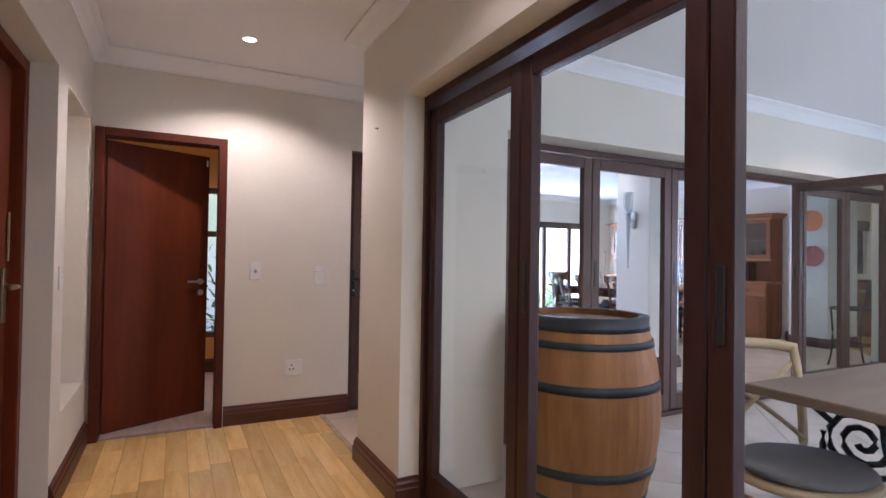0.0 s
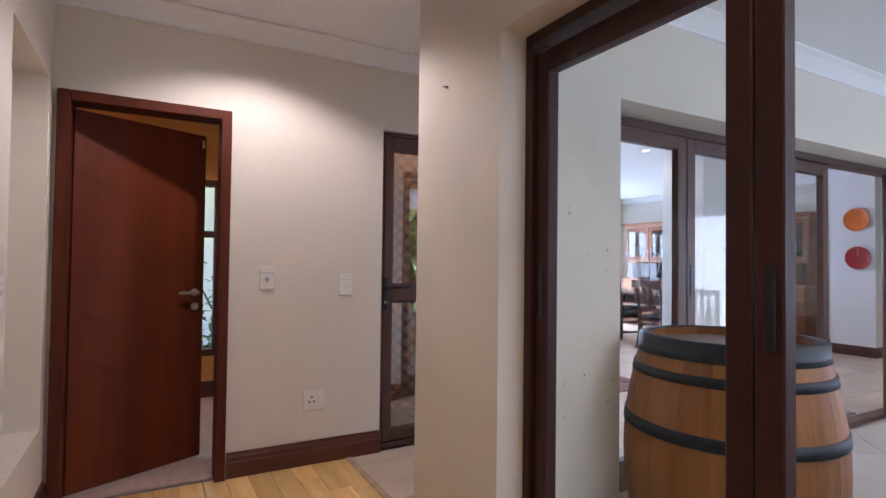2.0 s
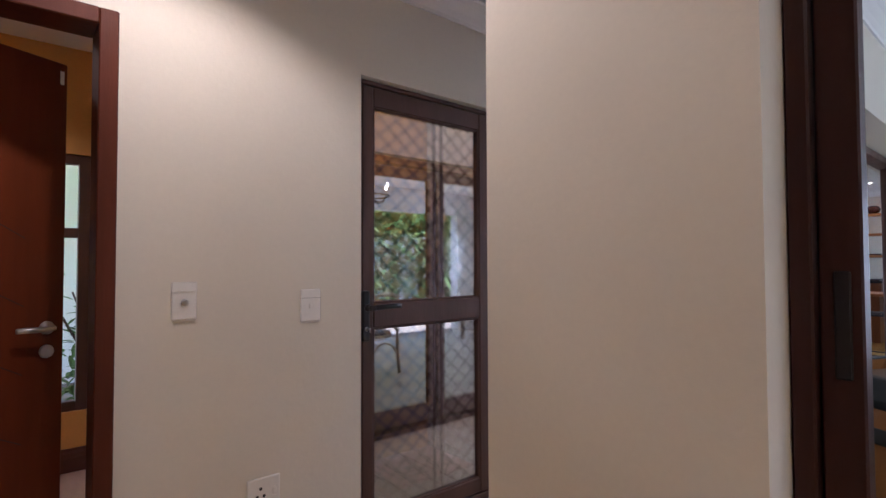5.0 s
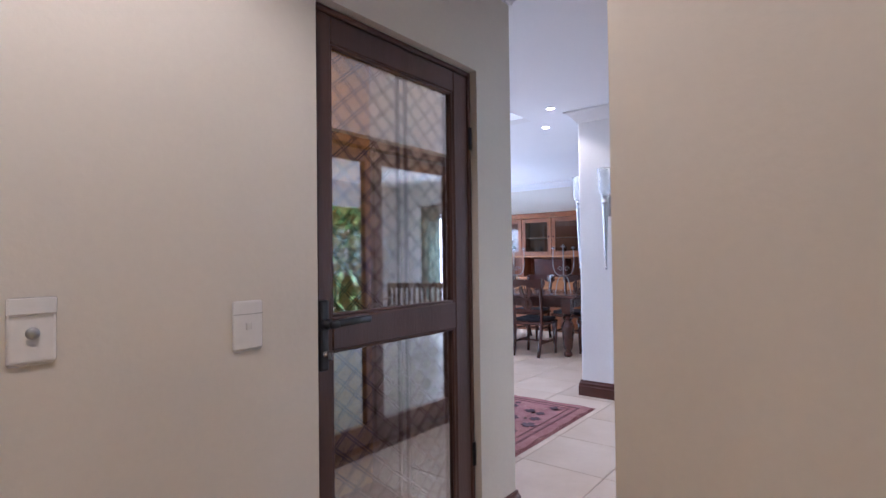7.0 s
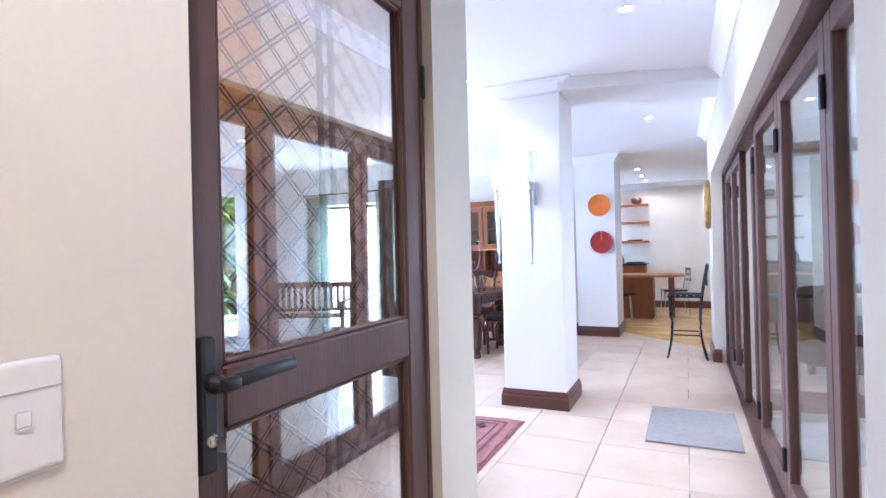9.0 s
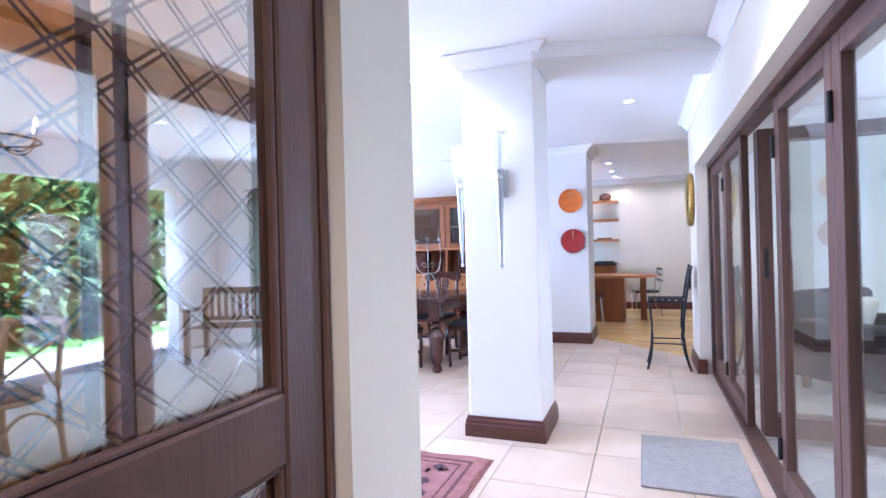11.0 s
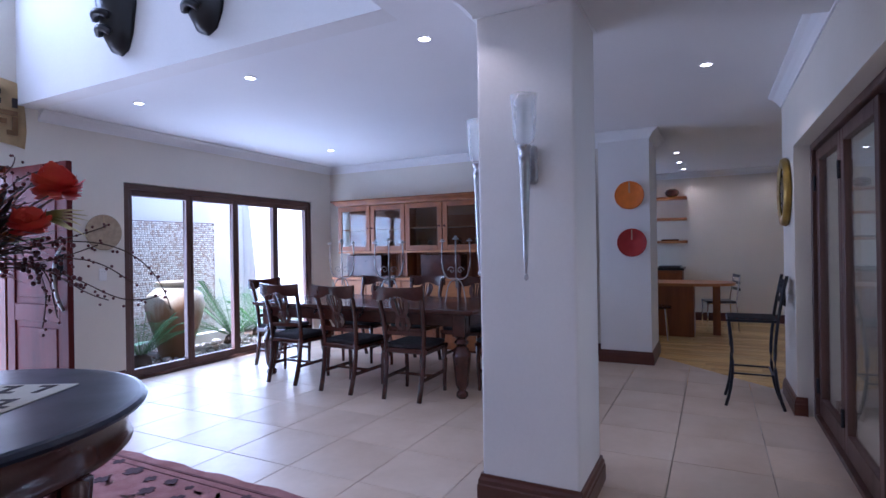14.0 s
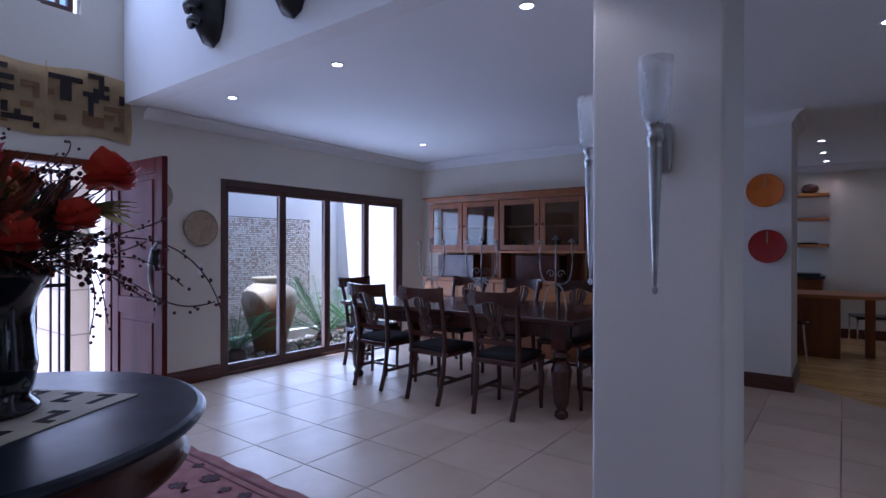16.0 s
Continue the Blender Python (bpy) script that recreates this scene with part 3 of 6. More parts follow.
# glazed security door with folding lattice
SX0, SX1, SZ = 1.245, 2.13, 2.10
frame_around("door_frame_glazed", SX0, SX1, SZ, pose(0, 4.055, 0), w=0.02, d=0.035, label="brown timber frame of the glazed door")
sd = thing("door_3", "brown timber stable style glazed door with black lever lock", "door", pose(SX0 + 0.022, 4.05, 0), kind="structure")
W3 = SX1 - SX0 - 0.044
for x0, x1, z0, z1 in ((0, 0.062, 0.04, 2.077), (W3 - 0.10, W3, 0.04, 2.077), (0.062, W3 - 0.10, 0.04, 0.115), (0.062, W3 - 0.10, 0.968, 1.078), (0.062, W3 - 0.10, 1.985, 2.077)):
    part("stile" if z1 - z0 > 1 else "rail", cube(x0, -0.025, z0, x1, 0.025, z1, 0.005, 1), FRAME_WOOD, sd)
for z0, z1 in ((0.11, 0.973), (1.073, 1.99)):
    p = part("pane", cube(0.057, -0.003, z0, W3 - 0.095, 0.003, z1), DOOR_GLASS, sd, "reflective clear glass pane")
    p.visible_shadow = False
for z0, z1 in ((0.115, 0.968), (1.078, 1.985)):
    for x0, x1, za, zb in ((0.062, 0.072, z0, z1), (W3 - 0.11, W3 - 0.10, z0, z1), (0.072, W3 - 0.11, z0, z0 + 0.010), (0.072, W3 - 0.11, z1 - 0.010, z1)):
        part("glazing_bead", cube(x0, -0.019, za, x1, -0.004, zb, 0.003, 1), FRAME_WOOD, sd)
hp = part("lock_plate", cube(-0.008, -0.050, 0.912, 0.028, -0.025, 1.138, 0.008, 2), BLACK_PLASTIC, sd, "long black lock plate")
lever = cube(0.0, -0.012, -0.012, 0.145, 0.010, 0.012, 0.007, 2)
lever.transform(pose(0.030, -0.082, 1.064, 0, -1.5, 0))
part("handle", merge(lathe([(0.017, 0), (0.017, 0.022), (0.012, 0.026), (0.012, 0.05)], 14, m=pose(0.014, -0.040, 1.062, 90)), cube(0.002, -0.094, 1.050, 0.040, -0.072, 1.074, 0.007, 2), lever), BLACK_PLASTIC, hp, "chunky black lever handle", True)
part("keyhole", lathe([(0.012, 0), (0.012, 0.014), (0.007, 0.018)], 14, m=pose(0.010, -0.042, 0.968, 90)), CHROME, hp, "steel key cylinder", True)
part("key_bit", cube(0.008, -0.082, 0.952, 0.0115, -0.056, 0.976, 0.001, 1), CHROME, hp, "steel key left in the lock")
for z in (0.35, 1.75):
    part("hinge", lathe([(0.009, 0), (0.009, 0.10)], 8, m=pose(W3 + 0.012, -0.03, z)), BLACK_IRON, sd, "dark hinge")
gate = thing("security_gate", "dark brown folding lattice security gate behind the glazed door", "security gate", pose(SX0 + 0.05, 4.165, 0))
LAT = shade("brown lattice steel", (0.050, 0.022, 0.010), 0.7)
gw, step = W3, 0.105
for sgn in (1, -1):
    bm = bmesh.new()
    for k in range(-12, 36):
        for off in (0.0, 0.011):
            x0, z0 = 0.0, k * 0.088 + off * 1.3
            pts = []
            for x in (0.0, gw):
                pts.append(Vector((x, 0, z0 + sgn * x * 0.84)))
            lo, hi = 0.06, 2.03
            a, b = pts
            if max(a.z, b.z) < lo or min(a.z, b.z) > hi:
                continue
            d = b - a

            def clip(v):
                z = min(hi, max(lo, v.z))
                return a + d * ((z - a.z) / d.z)
            a2, b2 = clip(a), clip(b)
            if (b2 - a2).length > 0.03:
                tube([a2 + Vector((0, 0.004 * sgn, 0)), b2 + Vector((0, 0.004 * sgn, 0))], 0.0026, 4, bm)
    part("lattice", bm, LAT, gate)
for x in (0.0, gw * 0.62, gw * 0.68, gw):
    part("post", cube(x - 0.008, 0.008, 0.02, x + 0.008, 0.02, 2.06, 0.002, 1), LAT, gate)

# dining window and entrance
frame_around("window_1", 5.585, 8.405, 2.045, pose(0, 8.985, 0), w=0.06, d=0.05, label="dark timber frame of the sliding garden doors", material=FRAME_WOOD)
win = thing("sliding_door", "dark timber sliding glass doors to the planted courtyard", "sliding door", pose(5.645, 8.985, 0))
for x0, x1 in ((0, 0.72), (0.72, 1.38), (1.38, 2.06), (2.06, 2.70)):
    lf = part("leaf", merge(cube(x0, -0.03, 0.035, x0 + 0.045, 0.03, 1.985, 0.003, 1), cube(x1 - 0.045, -0.03, 0.035, x1, 0.03, 1.985, 0.003, 1),
                            cube(x0 + 0.045, -0.03, 0.035, x1 - 0.045, 0.03, 0.11, 0.003, 1), cube(x0 + 0.045, -0.03, 1.92, x1 - 0.045, 0.03, 1.985, 0.003, 1)), FRAME_WOOD, win)
    p = part("pane", cube(x0 + 0.04, -0.003, 0.105, x1 - 0.04, 0.003, 1.925), GLASS, lf, "clear glass pane")
    p.visible_shadow = False
part("handle", tube([(2.68, -0.03, 0.95), (2.68, -0.06, 0.96), (2.63, -0.062, 0.96)], 0.007), BLACK_IRON, win, "small black lever", True)
frame_around("door_frame_entrance", 3.30, 4.62, 2.078, pose(0, 8.99, 0), w=0.06, d=0.065, sill=False, label="dark mahogany entrance door frame", material=MAHOGANY)
ed = thing("door_4", "panelled mahogany entrance door standing open", "door", pose(4.585, 8.90, 0, 0, 0, -88), kind="structure")
EW = shade("red mahogany panel", (0.125, 0.022, 0.020), 0.5, vary=0.4, scale=4, grain=0.2, grain_scale=30, bump=0.04, stretch=(1, 1, 0.15), spec=0.1)
for x0, x1, z0, z1 in ((0, 0.11, 0.01, 2.05), (0.74, 0.85, 0.01, 2.05), (0.11, 0.74, 0.01, 0.18), (0.11, 0.74, 0.78, 0.92), (0.11, 0.74, 1.93, 2.05)):
    part("stile" if z1 - z0 > 1 else "rail", cube(x0, -0.022, z0, x1, 0.022, z1, 0.004, 1), EW, ed)
for z0, z1 in ((0.18, 0.78), (0.92, 1.93)):
    part("panel", merge(cube(0.105, -0.009, z0 - 0.005, 0.745, 0.009, z1 + 0.005), cube(0.16, -0.018, z0 + 0.05, 0.69, 0.018, z1 - 0.05, 0.008, 1)), EW, ed)
ph = part("pull_handle", tube(bezier((0.80, -0.025, 1.38), (0.80, -0.12, 1.30), (0.78, -0.10, 1.0), (0.80, -0.025, 0.88), 12), 0.014), SILVER, ed, "long curved silver pull handle", True)
part("knocker", lathe([(0.03, 0), (0.035, 0.02), (0.02, 0.05), (0.025, 0.10), (0.008, 0.17)], 10, m=pose(0.80, -0.05, 1.32, 180)), BLACK_IRON, ed, "dark carved ornament", True)
eg = thing("security_gate", "black barred steel gate outside the entrance", "security gate", pose(3.36, 9.06, 0))
for x in (0.0, 0.80, 0.86, 0.92):
    part("bar", cube(x - 0.02 if x in (0.0, 0.92) else x - 0.007, -0.012, 0.02, x + 0.02 if x in (0.0, 0.92) else x + 0.007, 0.012, 2.0, 0.002, 1), BLACK_IRON, eg)
for k in range(1, 8):
    part("bar", cube(0.1 * k - 0.007, -0.007, 0.02, 0.1 * k + 0.007, 0.007, 2.0), BLACK_IRON, eg)
for z in (0.05, 1.0, 1.15, 1.95):
    part("rail", cube(0.0, -0.014, z, 0.92, 0.014, z + 0.03), BLACK_IRON, eg)
uw = thing("window_2", "high window of the double height hall in a dark frame", "window", pose(3.3, 9.0, 3.29), kind="structure")
for x0, x1, z0, z1 in ((0, 0.05, 0, 1.31), (0.95, 0.99, 0, 1.31), (0.05, 0.95, 0, 0.05), (0.05, 0.95, 1.26, 1.31), (0.86, 0.895, 0.05, 1.26)):
    part("window_frame", cube(x0, -0.03, z0, x1, 0.03, z1, 0.003, 1), FRAME_WOOD, uw)
p = part("pane", cube(0.05, -0.003, 0.05, 0.95, 0.003, 1.26), GLASS, uw, "clear glass pane")
p.visible_shadow = False
sw = thing("window_3", "dark framed study window looking onto greenery", "window", pose(-0.75, 6.0, 0.36), kind="structure")
for x0, x1, z0, z1 in ((0, 0.06, 0, 1.59), (1.16, 1.22, 0, 1.59), (0.06, 1.16, 0, 0.06), (0.06, 1.16, 1.53, 1.59), (0.06, 1.16, 1.07, 1.13)):
    part("window_frame", cube(x0, -0.03, z0, x1, 0.03, z1, 0.003, 1), FRAME_WOOD, sw)
p = part("pane", cube(0.06, -0.003, 0.06, 1.16, 0.003, 1.53), GLASS, sw, "clear glass pane")
p.visible_shadow = False
kw = thing("window_4", "dark framed kitchen window with two panes and a dark blind", "window", pose(11.35, 5.6, 1.05), kind="structure")
for x0, x1, z0, z1 in ((0, 0.06, 0, 0.95), (1.04, 1.10, 0, 0.95), (0.06, 1.04, 0, 0.06), (0.06, 1.04, 0.89, 0.95), (0.06, 1.04, 0.43, 0.49)):
    part("window_frame", cube(x0, -0.03, z0, x1, 0.03, z1, 0.003, 1), BLACK_IRON, kw)
for z0, z1 in ((0.06, 0.43), (0.49, 0.89)):
    part("pane", cube(0.06, -0.003, z0, 1.04, 0.003, z1), GLASS, kw, "clear glass pane").visible_shadow = False
part("blind", cube(-0.06, -0.115, 0.86, 1.16, -0.102, 1.06, 0.004, 1), DINING_WOOD, kw, "rolled dark blind above the window")


# ---- corridor things ----
def switch(m, kind="rocker"):
    t = thing("light_switch", "white plastic light switch on the plaster wall", "light switch", m, "wall switches")
    part("plate", cube(-0.038, -0.009, -0.06, 0.038, 0, 0.06, 0.006, 3), PLASTIC, t)
    part("back_box", cube(-0.034, -0.004, -0.064, 0.034, 0, -0.058, 0.002, 1), PLASTIC, t)
    if kind == "dimmer":
        part("cover", cube(-0.038, -0.013, 0.028, 0.038, -0.009, 0.06, 0.003, 1), PLASTIC, t)
        part("button", lathe([(0.011, 0), (0.011, 0.006), (0.007, 0.009)], 14, m=pose(0, -0.009, -0.005, 90)), STEEL, t, "small round steel button", True)
    else:
        part("rocker", cube(-0.007, -0.0125, -0.011, 0.007, -0.009, 0.007, 0.003, 2), PLASTIC, t)
        part("seam", cube(-0.037, -0.0098, 0.026, 0.037, -0.009, 0.028), shade("seam grey", (0.45, 0.44, 0.42), 0.6), t)
    return t


switch(pose(0.515, 3.99, 1.13) @ Matrix.Diagonal((1.1, 1.0, 1.12, 1)), "dimmer")
switch(pose(0.996, 3.99, 1.09) @ Matrix.Diagonal((1.18, 1.0, 1.12, 1)))
switch(pose(-0.53, 3.03, 1.12, 0, 0, 90))
sk = thing("power_socket", "white plastic three pin power socket above the skirting", "socket", pose(0.805, 3.99, 0.385) @ Matrix.Diagonal((1.12, 1.0, 1.2, 1)))
part("plate", cube(-0.058, -0.010, -0.05, 0.058, 0, 0.05, 0.005, 2), PLASTIC, sk)
for x, z in ((-0.012, 0.016), (-0.024, -0.008), (0.0, -0.008)):
    part("hole", lathe([(0.0055, 0), (0.0055, 0.001)], 10, m=pose(x, -0.0102, z, 90)), BLACK_PLASTIC, sk, "dark pin hole")
part("rocker", cube(0.028, -0.014, -0.012, 0.046, -0.010, 0.014, 0.003, 1), PLASTIC, sk)


def downlight(x, y, z=H, watts=0, cone=100, color=(1.0, 0.83, 0.62), lean=0.0, blend=0.38):
    t = thing("downlight", "round recessed ceiling downlight, lit, with white trim", "downlight", pose(x, y, z), "ceiling downlights")
    part("trim", lathe([(0.034, 0.0), (0.046, 0.0), (0.047, -0.003), (0.043, -0.007), (0.036, -0.006), (0.034, -0.002)], 24, cap=False), PLASTIC, t, "white metal ring", True)
    part("lens", lathe([(0.0, -0.003), (0.036, -0.003), (0.036, -0.0005), (0.0, -0.0005)], 20, cap=False), WHITE_LAMP, t, "glowing lamp face")
    if watts:
        lamp_spot(x, y, z, watts, color, cone, lean, blend)
    return t


downlight(0.37, 3.36, watts=6.7, cone=136, blend=0.42)
downlight(1.75, 4.5, watts=1.9, cone=140, color=(1.0, 0.68, 0.36))
# the first two are unseen, added to brighten the corridor
DOWNLIGHTS = [(0.45, 0.9, 2.2, 146), (0.45, -1.6, 6, 146), (3.77, 3.56, 2.5, 120), (4.52, 4.80, 1.5, 120), (5.12, 5.15, 1.5, 120),
              (5.12, 6.63, 1.5, 120), (5.13, 7.96, 1.5, 120), (7.67, 7.95, 1.5, 120), (6.51, 3.61, 2, 120), (10.3, 4.02, 1.5, 150), (11.25, 4.03, 1.5, 150),
              (12.1, 4.01, 1.5, 150), (12.06, 2.6, 1.5, 150), (-0.5, 5.1, 4.5, 140),
              # made-up patio downlights, added as fill light for the patio
              (2.9, 0.2, 4.2, 150), (5.2, 0.2, 4.2, 150), (5.2, 1.6, 4.2, 150), (2.9, -0.7, 4.2, 150)]
for dx, dy, dw, dc in DOWNLIGHTS:
    downlight(dx, dy, watts=dw, cone=dc)
solid("wall_hook", merge(lathe([(0.006, 0), (0.006, 0.004), (0.002, 0.006), (0.002, 0.02)], 8, m=pose(0, 0, 0, 0, -90))), BLACK_IRON, "small dark screw hook in the plaster pier", "hook", m=pose(1.0, 2.70, 1.98))

# ---- patio things ----
rng = random.Random(33)
bm = bmesh.new()
for k in range(52):
    cx, cz, cr = rng.uniform(1.32, 1.64), rng.uniform(0.5, 2.45), rng.uniform(0.0015, 0.005)
    ring_ = [bm.verts.new((cx + cr * rng.uniform(0.4, 1.1) * math.cos(a), 2.3585, cz + cr * rng.uniform(0.6, 2.2) * math.sin(a))) for a in (0, 1.05, 2.1, 3.14, 4.19, 5.24)]
    bm.faces.new(ring_)
bmesh.ops.solidify(bm, geom=bm.faces[:], thickness=0.0012)
solid("paint_chips", bm, shade("exposed brown render", (0.40, 0.34, 0.26), 0.9, vary=0.4), "small brown chips and stains in the patio plaster", "stain", "stuff")
def barrel(m):
    t = thing("wine_barrel", "oak wine barrel with dark steel hoops standing on end", "barrel", m)
    hh, rt, rb = 0.95, 0.325, 0.405

    def rad(z):
        u = (z / hh - 0.5) * 2
        return rb - (rb - rt) * abs(u) ** 1.9
    n = 22
    bm = bmesh.new()
    zs = [hh * i / 12 for i in range(13)]
    a0, a1 = -math.pi / n + 0.0015, math.pi / n - 0.0015
    outer = [[bm.verts.new((rad(z) * math.cos(a), rad(z) * math.sin(a), z)) for a in (a0, 0, a1)] for z in zs]
    inner = [[bm.verts.new(((rad(z) - 0.028) * math.cos(a), (rad(z) - 0.028) * math.sin(a), z)) for a in (a0, 0, a1)] for z in zs]
    for i in range(12):
        for j in range(2):
            bm.faces.new((outer[i][j], outer[i][j + 1], outer[i + 1][j + 1], outer[i + 1][j]))
            bm.faces.new((inner[i][j + 1], inner[i][j], inner[i + 1][j], inner[i + 1][j + 1]))
        bm.faces.new((outer[i][0], outer[i + 1][0], inner[i + 1][0], inner[i][0]))
        bm.faces.new((outer[i][2], inner[i][2], inner[i + 1][2], outer[i + 1][2]))
    for i in (0, 12):
        for j in range(2):
            bm.faces.new((outer[i][j], outer[i][j + 1], inner[i][j + 1], inner[i][j]))
    me = mesh_of("stave", bm, BARREL_OAK)
    for i in range(n):
        piece("stave", me, t, pose(0, 0, 0, 0, 0, 360 * i / n))
    part("head", lathe([(0.0, 0.90), (rt - 0.02, 0.90), (rt - 0.02, 0.918), (0.0, 0.918)], 32, cap=False), GREY_OAK, t, "flat grey weathered barrel head")
    for z0, z1 in ((0.0, 0.05), (0.165, 0.212), (0.588, 0.634), (0.802, 0.838), (0.885, 0.955)):
        r0, r1 = rad(z0) + 0.0015, rad(z1) + 0.0015
        part("hoop", lathe([(r0 - 0.002, z0), (r0 + 0.004, z0), (r1 + 0.004, z1), (r1 - (0.030 if z1 > 0.9 else 0.002), z1), (r1 - (0.030 if z1 > 0.9 else 0.002), z1 - 0.003), (r0 - 0.002, z1 - 0.003), (r0 - 0.002, z0)], 44, cap=False), HOOP, t, "dark blue-grey steel hoop", True)
    return t


barrel(pose(2.0, 2.10, 0))
pt = thing("patio_table", "weathered oak table on scrolled black iron trestles", "table", pose(2.62, 0.72, 0))
part("tabletop", cube(-0.55, -0.85, 0.715, 0.55, 0.50, 0.755, 0.008, 2), GREY_OAK, pt)
for xx in (-0.24, 0.24):
    for yy in (-0.58, 0.22):
        bm = bmesh.new()
        tube([(xx, yy + (0.145 - 0.0052 * k) * math.cos(0.62 * k + 3.4), 0.555 + (0.145 - 0.0052 * k) * math.sin(0.62 * k + 3.4)) for k in range(25)], 0.013, 8, bm)
        tube(bezier((xx, yy - 0.14, 0.52), (xx, yy - 0.15, 0.30), (xx, yy - 0.02, 0.22), (xx, yy - 0.10, 0.0), 14), 0.013, 8, bm)
        tube(bezier((xx, yy + 0.14, 0.56), (xx, yy + 0.16, 0.32), (xx, yy + 0.02, 0.22), (xx, yy + 0.10, 0.0), 14), 0.013, 8, bm)
        tube([(xx, yy + 0.26, 0.705), (xx, yy + 0.10, 0.60)], 0.013, 8, bm)
        tube([(xx, yy - 0.2, 0.705), (xx, yy + 0.26, 0.705)], 0.012, 8, bm)
        part("trestle", bm, BLACK_IRON, pt, "scrolled black iron trestle", True)
part("stretcher", tube([(-0.24, -0.58, 0.28), (-0.24, 0.22, 0.28)], 0.012), BLACK_IRON, pt, "black iron bar", True)


def crossback(m):
    t = thing("bistro_chair", "pale elm cross-back chair with a grey cushion", "chair", m, "patio chairs")
    for sx in (-0.2, 0.2):
        part("leg", tube([(sx, 0.18, 0), (sx * 0.95, 0.19, 0.45)], 0.017, 8), LIGHT_WOOD, t, smooth=True)
        part("back_leg", tube(bezier((sx, -0.25, 0), (sx, -0.2, 0.4), (sx, -0.20, 0.6), (sx * 1.0, -0.27, 0.88), 8), 0.017, 8), LIGHT_WOOD, t, smooth=True)
    part("crest_rail", tube(bezier((-0.215, -0.27, 0.87), (-0.12, -0.34, 0.90), (0.12, -0.34, 0.90), (0.215, -0.27, 0.87), 10), 0.023, 8), LIGHT_WOOD, t, smooth=True)
    for sx in (-1, 1):
        part("cross_brace", tube(bezier((sx * 0.2, -0.265, 0.82), (sx * 0.05, -0.25, 0.70), (-sx * 0.1, -0.23, 0.60), (-sx * 0.19, -0.20, 0.50), 8), 0.010, 6), LIGHT_WOOD, t, smooth=True)
        part("leg_arch", tube(bezier((sx * 0.19, 0.18, 0.20), (sx * 0.17, 0.18, 0.40), (sx * 0.05, 0.18, 0.42), (0, 0.18, 0.43), 8), 0.010, 6), LIGHT_WOOD, t, smooth=True)
        part("side_arch", tube(bezier((sx * 0.2, 0.18, 0.22), (sx * 0.2, 0.1, 0.42), (sx * 0.2, -0.1, 0.42), (sx * 0.2, -0.22, 0.22), 8), 0.010, 6), LIGHT_WOOD, t, smooth=True)
    part("seat", lathe([(0.0, 0.43), (0.225, 0.43), (0.235, 0.445), (0.225, 0.46), (0.0, 0.46)], 24, cap=False), LIGHT_WOOD, t, smooth=True)
    part("cushion", lathe([(0.0, 0.46), (0.20, 0.462), (0.222, 0.478), (0.205, 0.495), (0.0, 0.503)], 24, cap=False), GREY_FABRIC, t, "round grey seat cushion", True)
    return t


ch = crossback(pose(2.13, 1.02, 0, 0, 0, 165) @ Matrix.Diagonal((1.12, 1.0, 1.0, 1)))
copy_thing(ch, pose(3.35, 0.90, 0, 0, 0, 80))
copy_thing(ch, pose(3.35, 0.28, 0, 0, 0, 95))


def slat_bench(m):
    t = thing("patio_bench", "slatted dark timber garden bench with arms", "bench", m, "patio benches")
    BW = shade("teak slat", (0.115, 0.060, 0.032), 0.6, vary=0.3, scale=8, grain=0.15) if "teak slat" not in bpy.data.materials else bpy.data.materials["teak slat"]
    for sx in (-0.62, 0.56):
        for yy, hz in ((-0.25, 0.88), (0.25, 0.62)):
            part("leg", cube(sx, yy - 0.03, 0, sx + 0.06, yy + 0.03, hz, 0.006, 1), BW, t)
        part("arm", cube(sx - 0.01, -0.24, 0.62, sx + 0.07, 0.30, 0.65, 0.006, 1), BW, t)
    part("crest_rail", cube(-0.56, -0.275, 0.80, 0.56, -0.225, 0.88, 0.006, 1), BW, t)
    part("back_rail", cube(-0.56, -0.27, 0.46, 0.56, -0.23, 0.51, 0.004, 1), BW, t)
    for k in range(12):
        part("back_slat", cube(-0.53 + 0.09 * k, -0.26, 0.51, -0.485 + 0.09 * k, -0.24, 0.80), BW, t)
    for k in range(5):
        part("seat_slat", cube(-0.56, -0.2 + 0.095 * k, 0.42, 0.56, -0.125 + 0.095 * k, 0.44, 0.003, 1), BW, t)
    return t


bn = slat_bench(pose(6.55, -0.05, 0, 0, 0, 70))
sofa = thing("armchair", "dark blue-grey upholstered armchair with a pale cushion", "armchair", pose(6.75, 1.75, 0, 0, 0, 130))
part("base", cube(-0.42, -0.4, 0.10, 0.42, 0.4, 0.42, 0.04, 3), DARK_FABRIC, sofa)
part("backrest", cube(-0.42, -0.42, 0.42, 0.42, -0.22, 0.85, 0.06, 3), DARK_FABRIC, sofa)
for sx in (-0.44, 0.30):
    part("arm", cube(sx, -0.4, 0.40, sx + 0.14, 0.4, 0.62, 0.05, 3), DARK_FABRIC, sofa)
for sx in (-0.35, 0.31):
    for sy in (-0.35, 0.31):
        part("foot", cube(sx, sy, 0, sx + 0.05, sy + 0.05, 0.10), DINING_WOOD, sofa)
solid("cushion", cube(-0.2, -0.06, -0.18, 0.2, 0.06, 0.18, 0.05, 3), LINEN, "pale grey scatter cushion on the armchair", "cushion", m=pose(6.75, 1.75, 0.61, 0, 0, 130) @ pose(0, -0.13, 0, -20))
chand = thing("chandelier", "black iron candle chandelier hanging from the patio ceiling", "chandelier", pose(3.7, 0.3, 0))
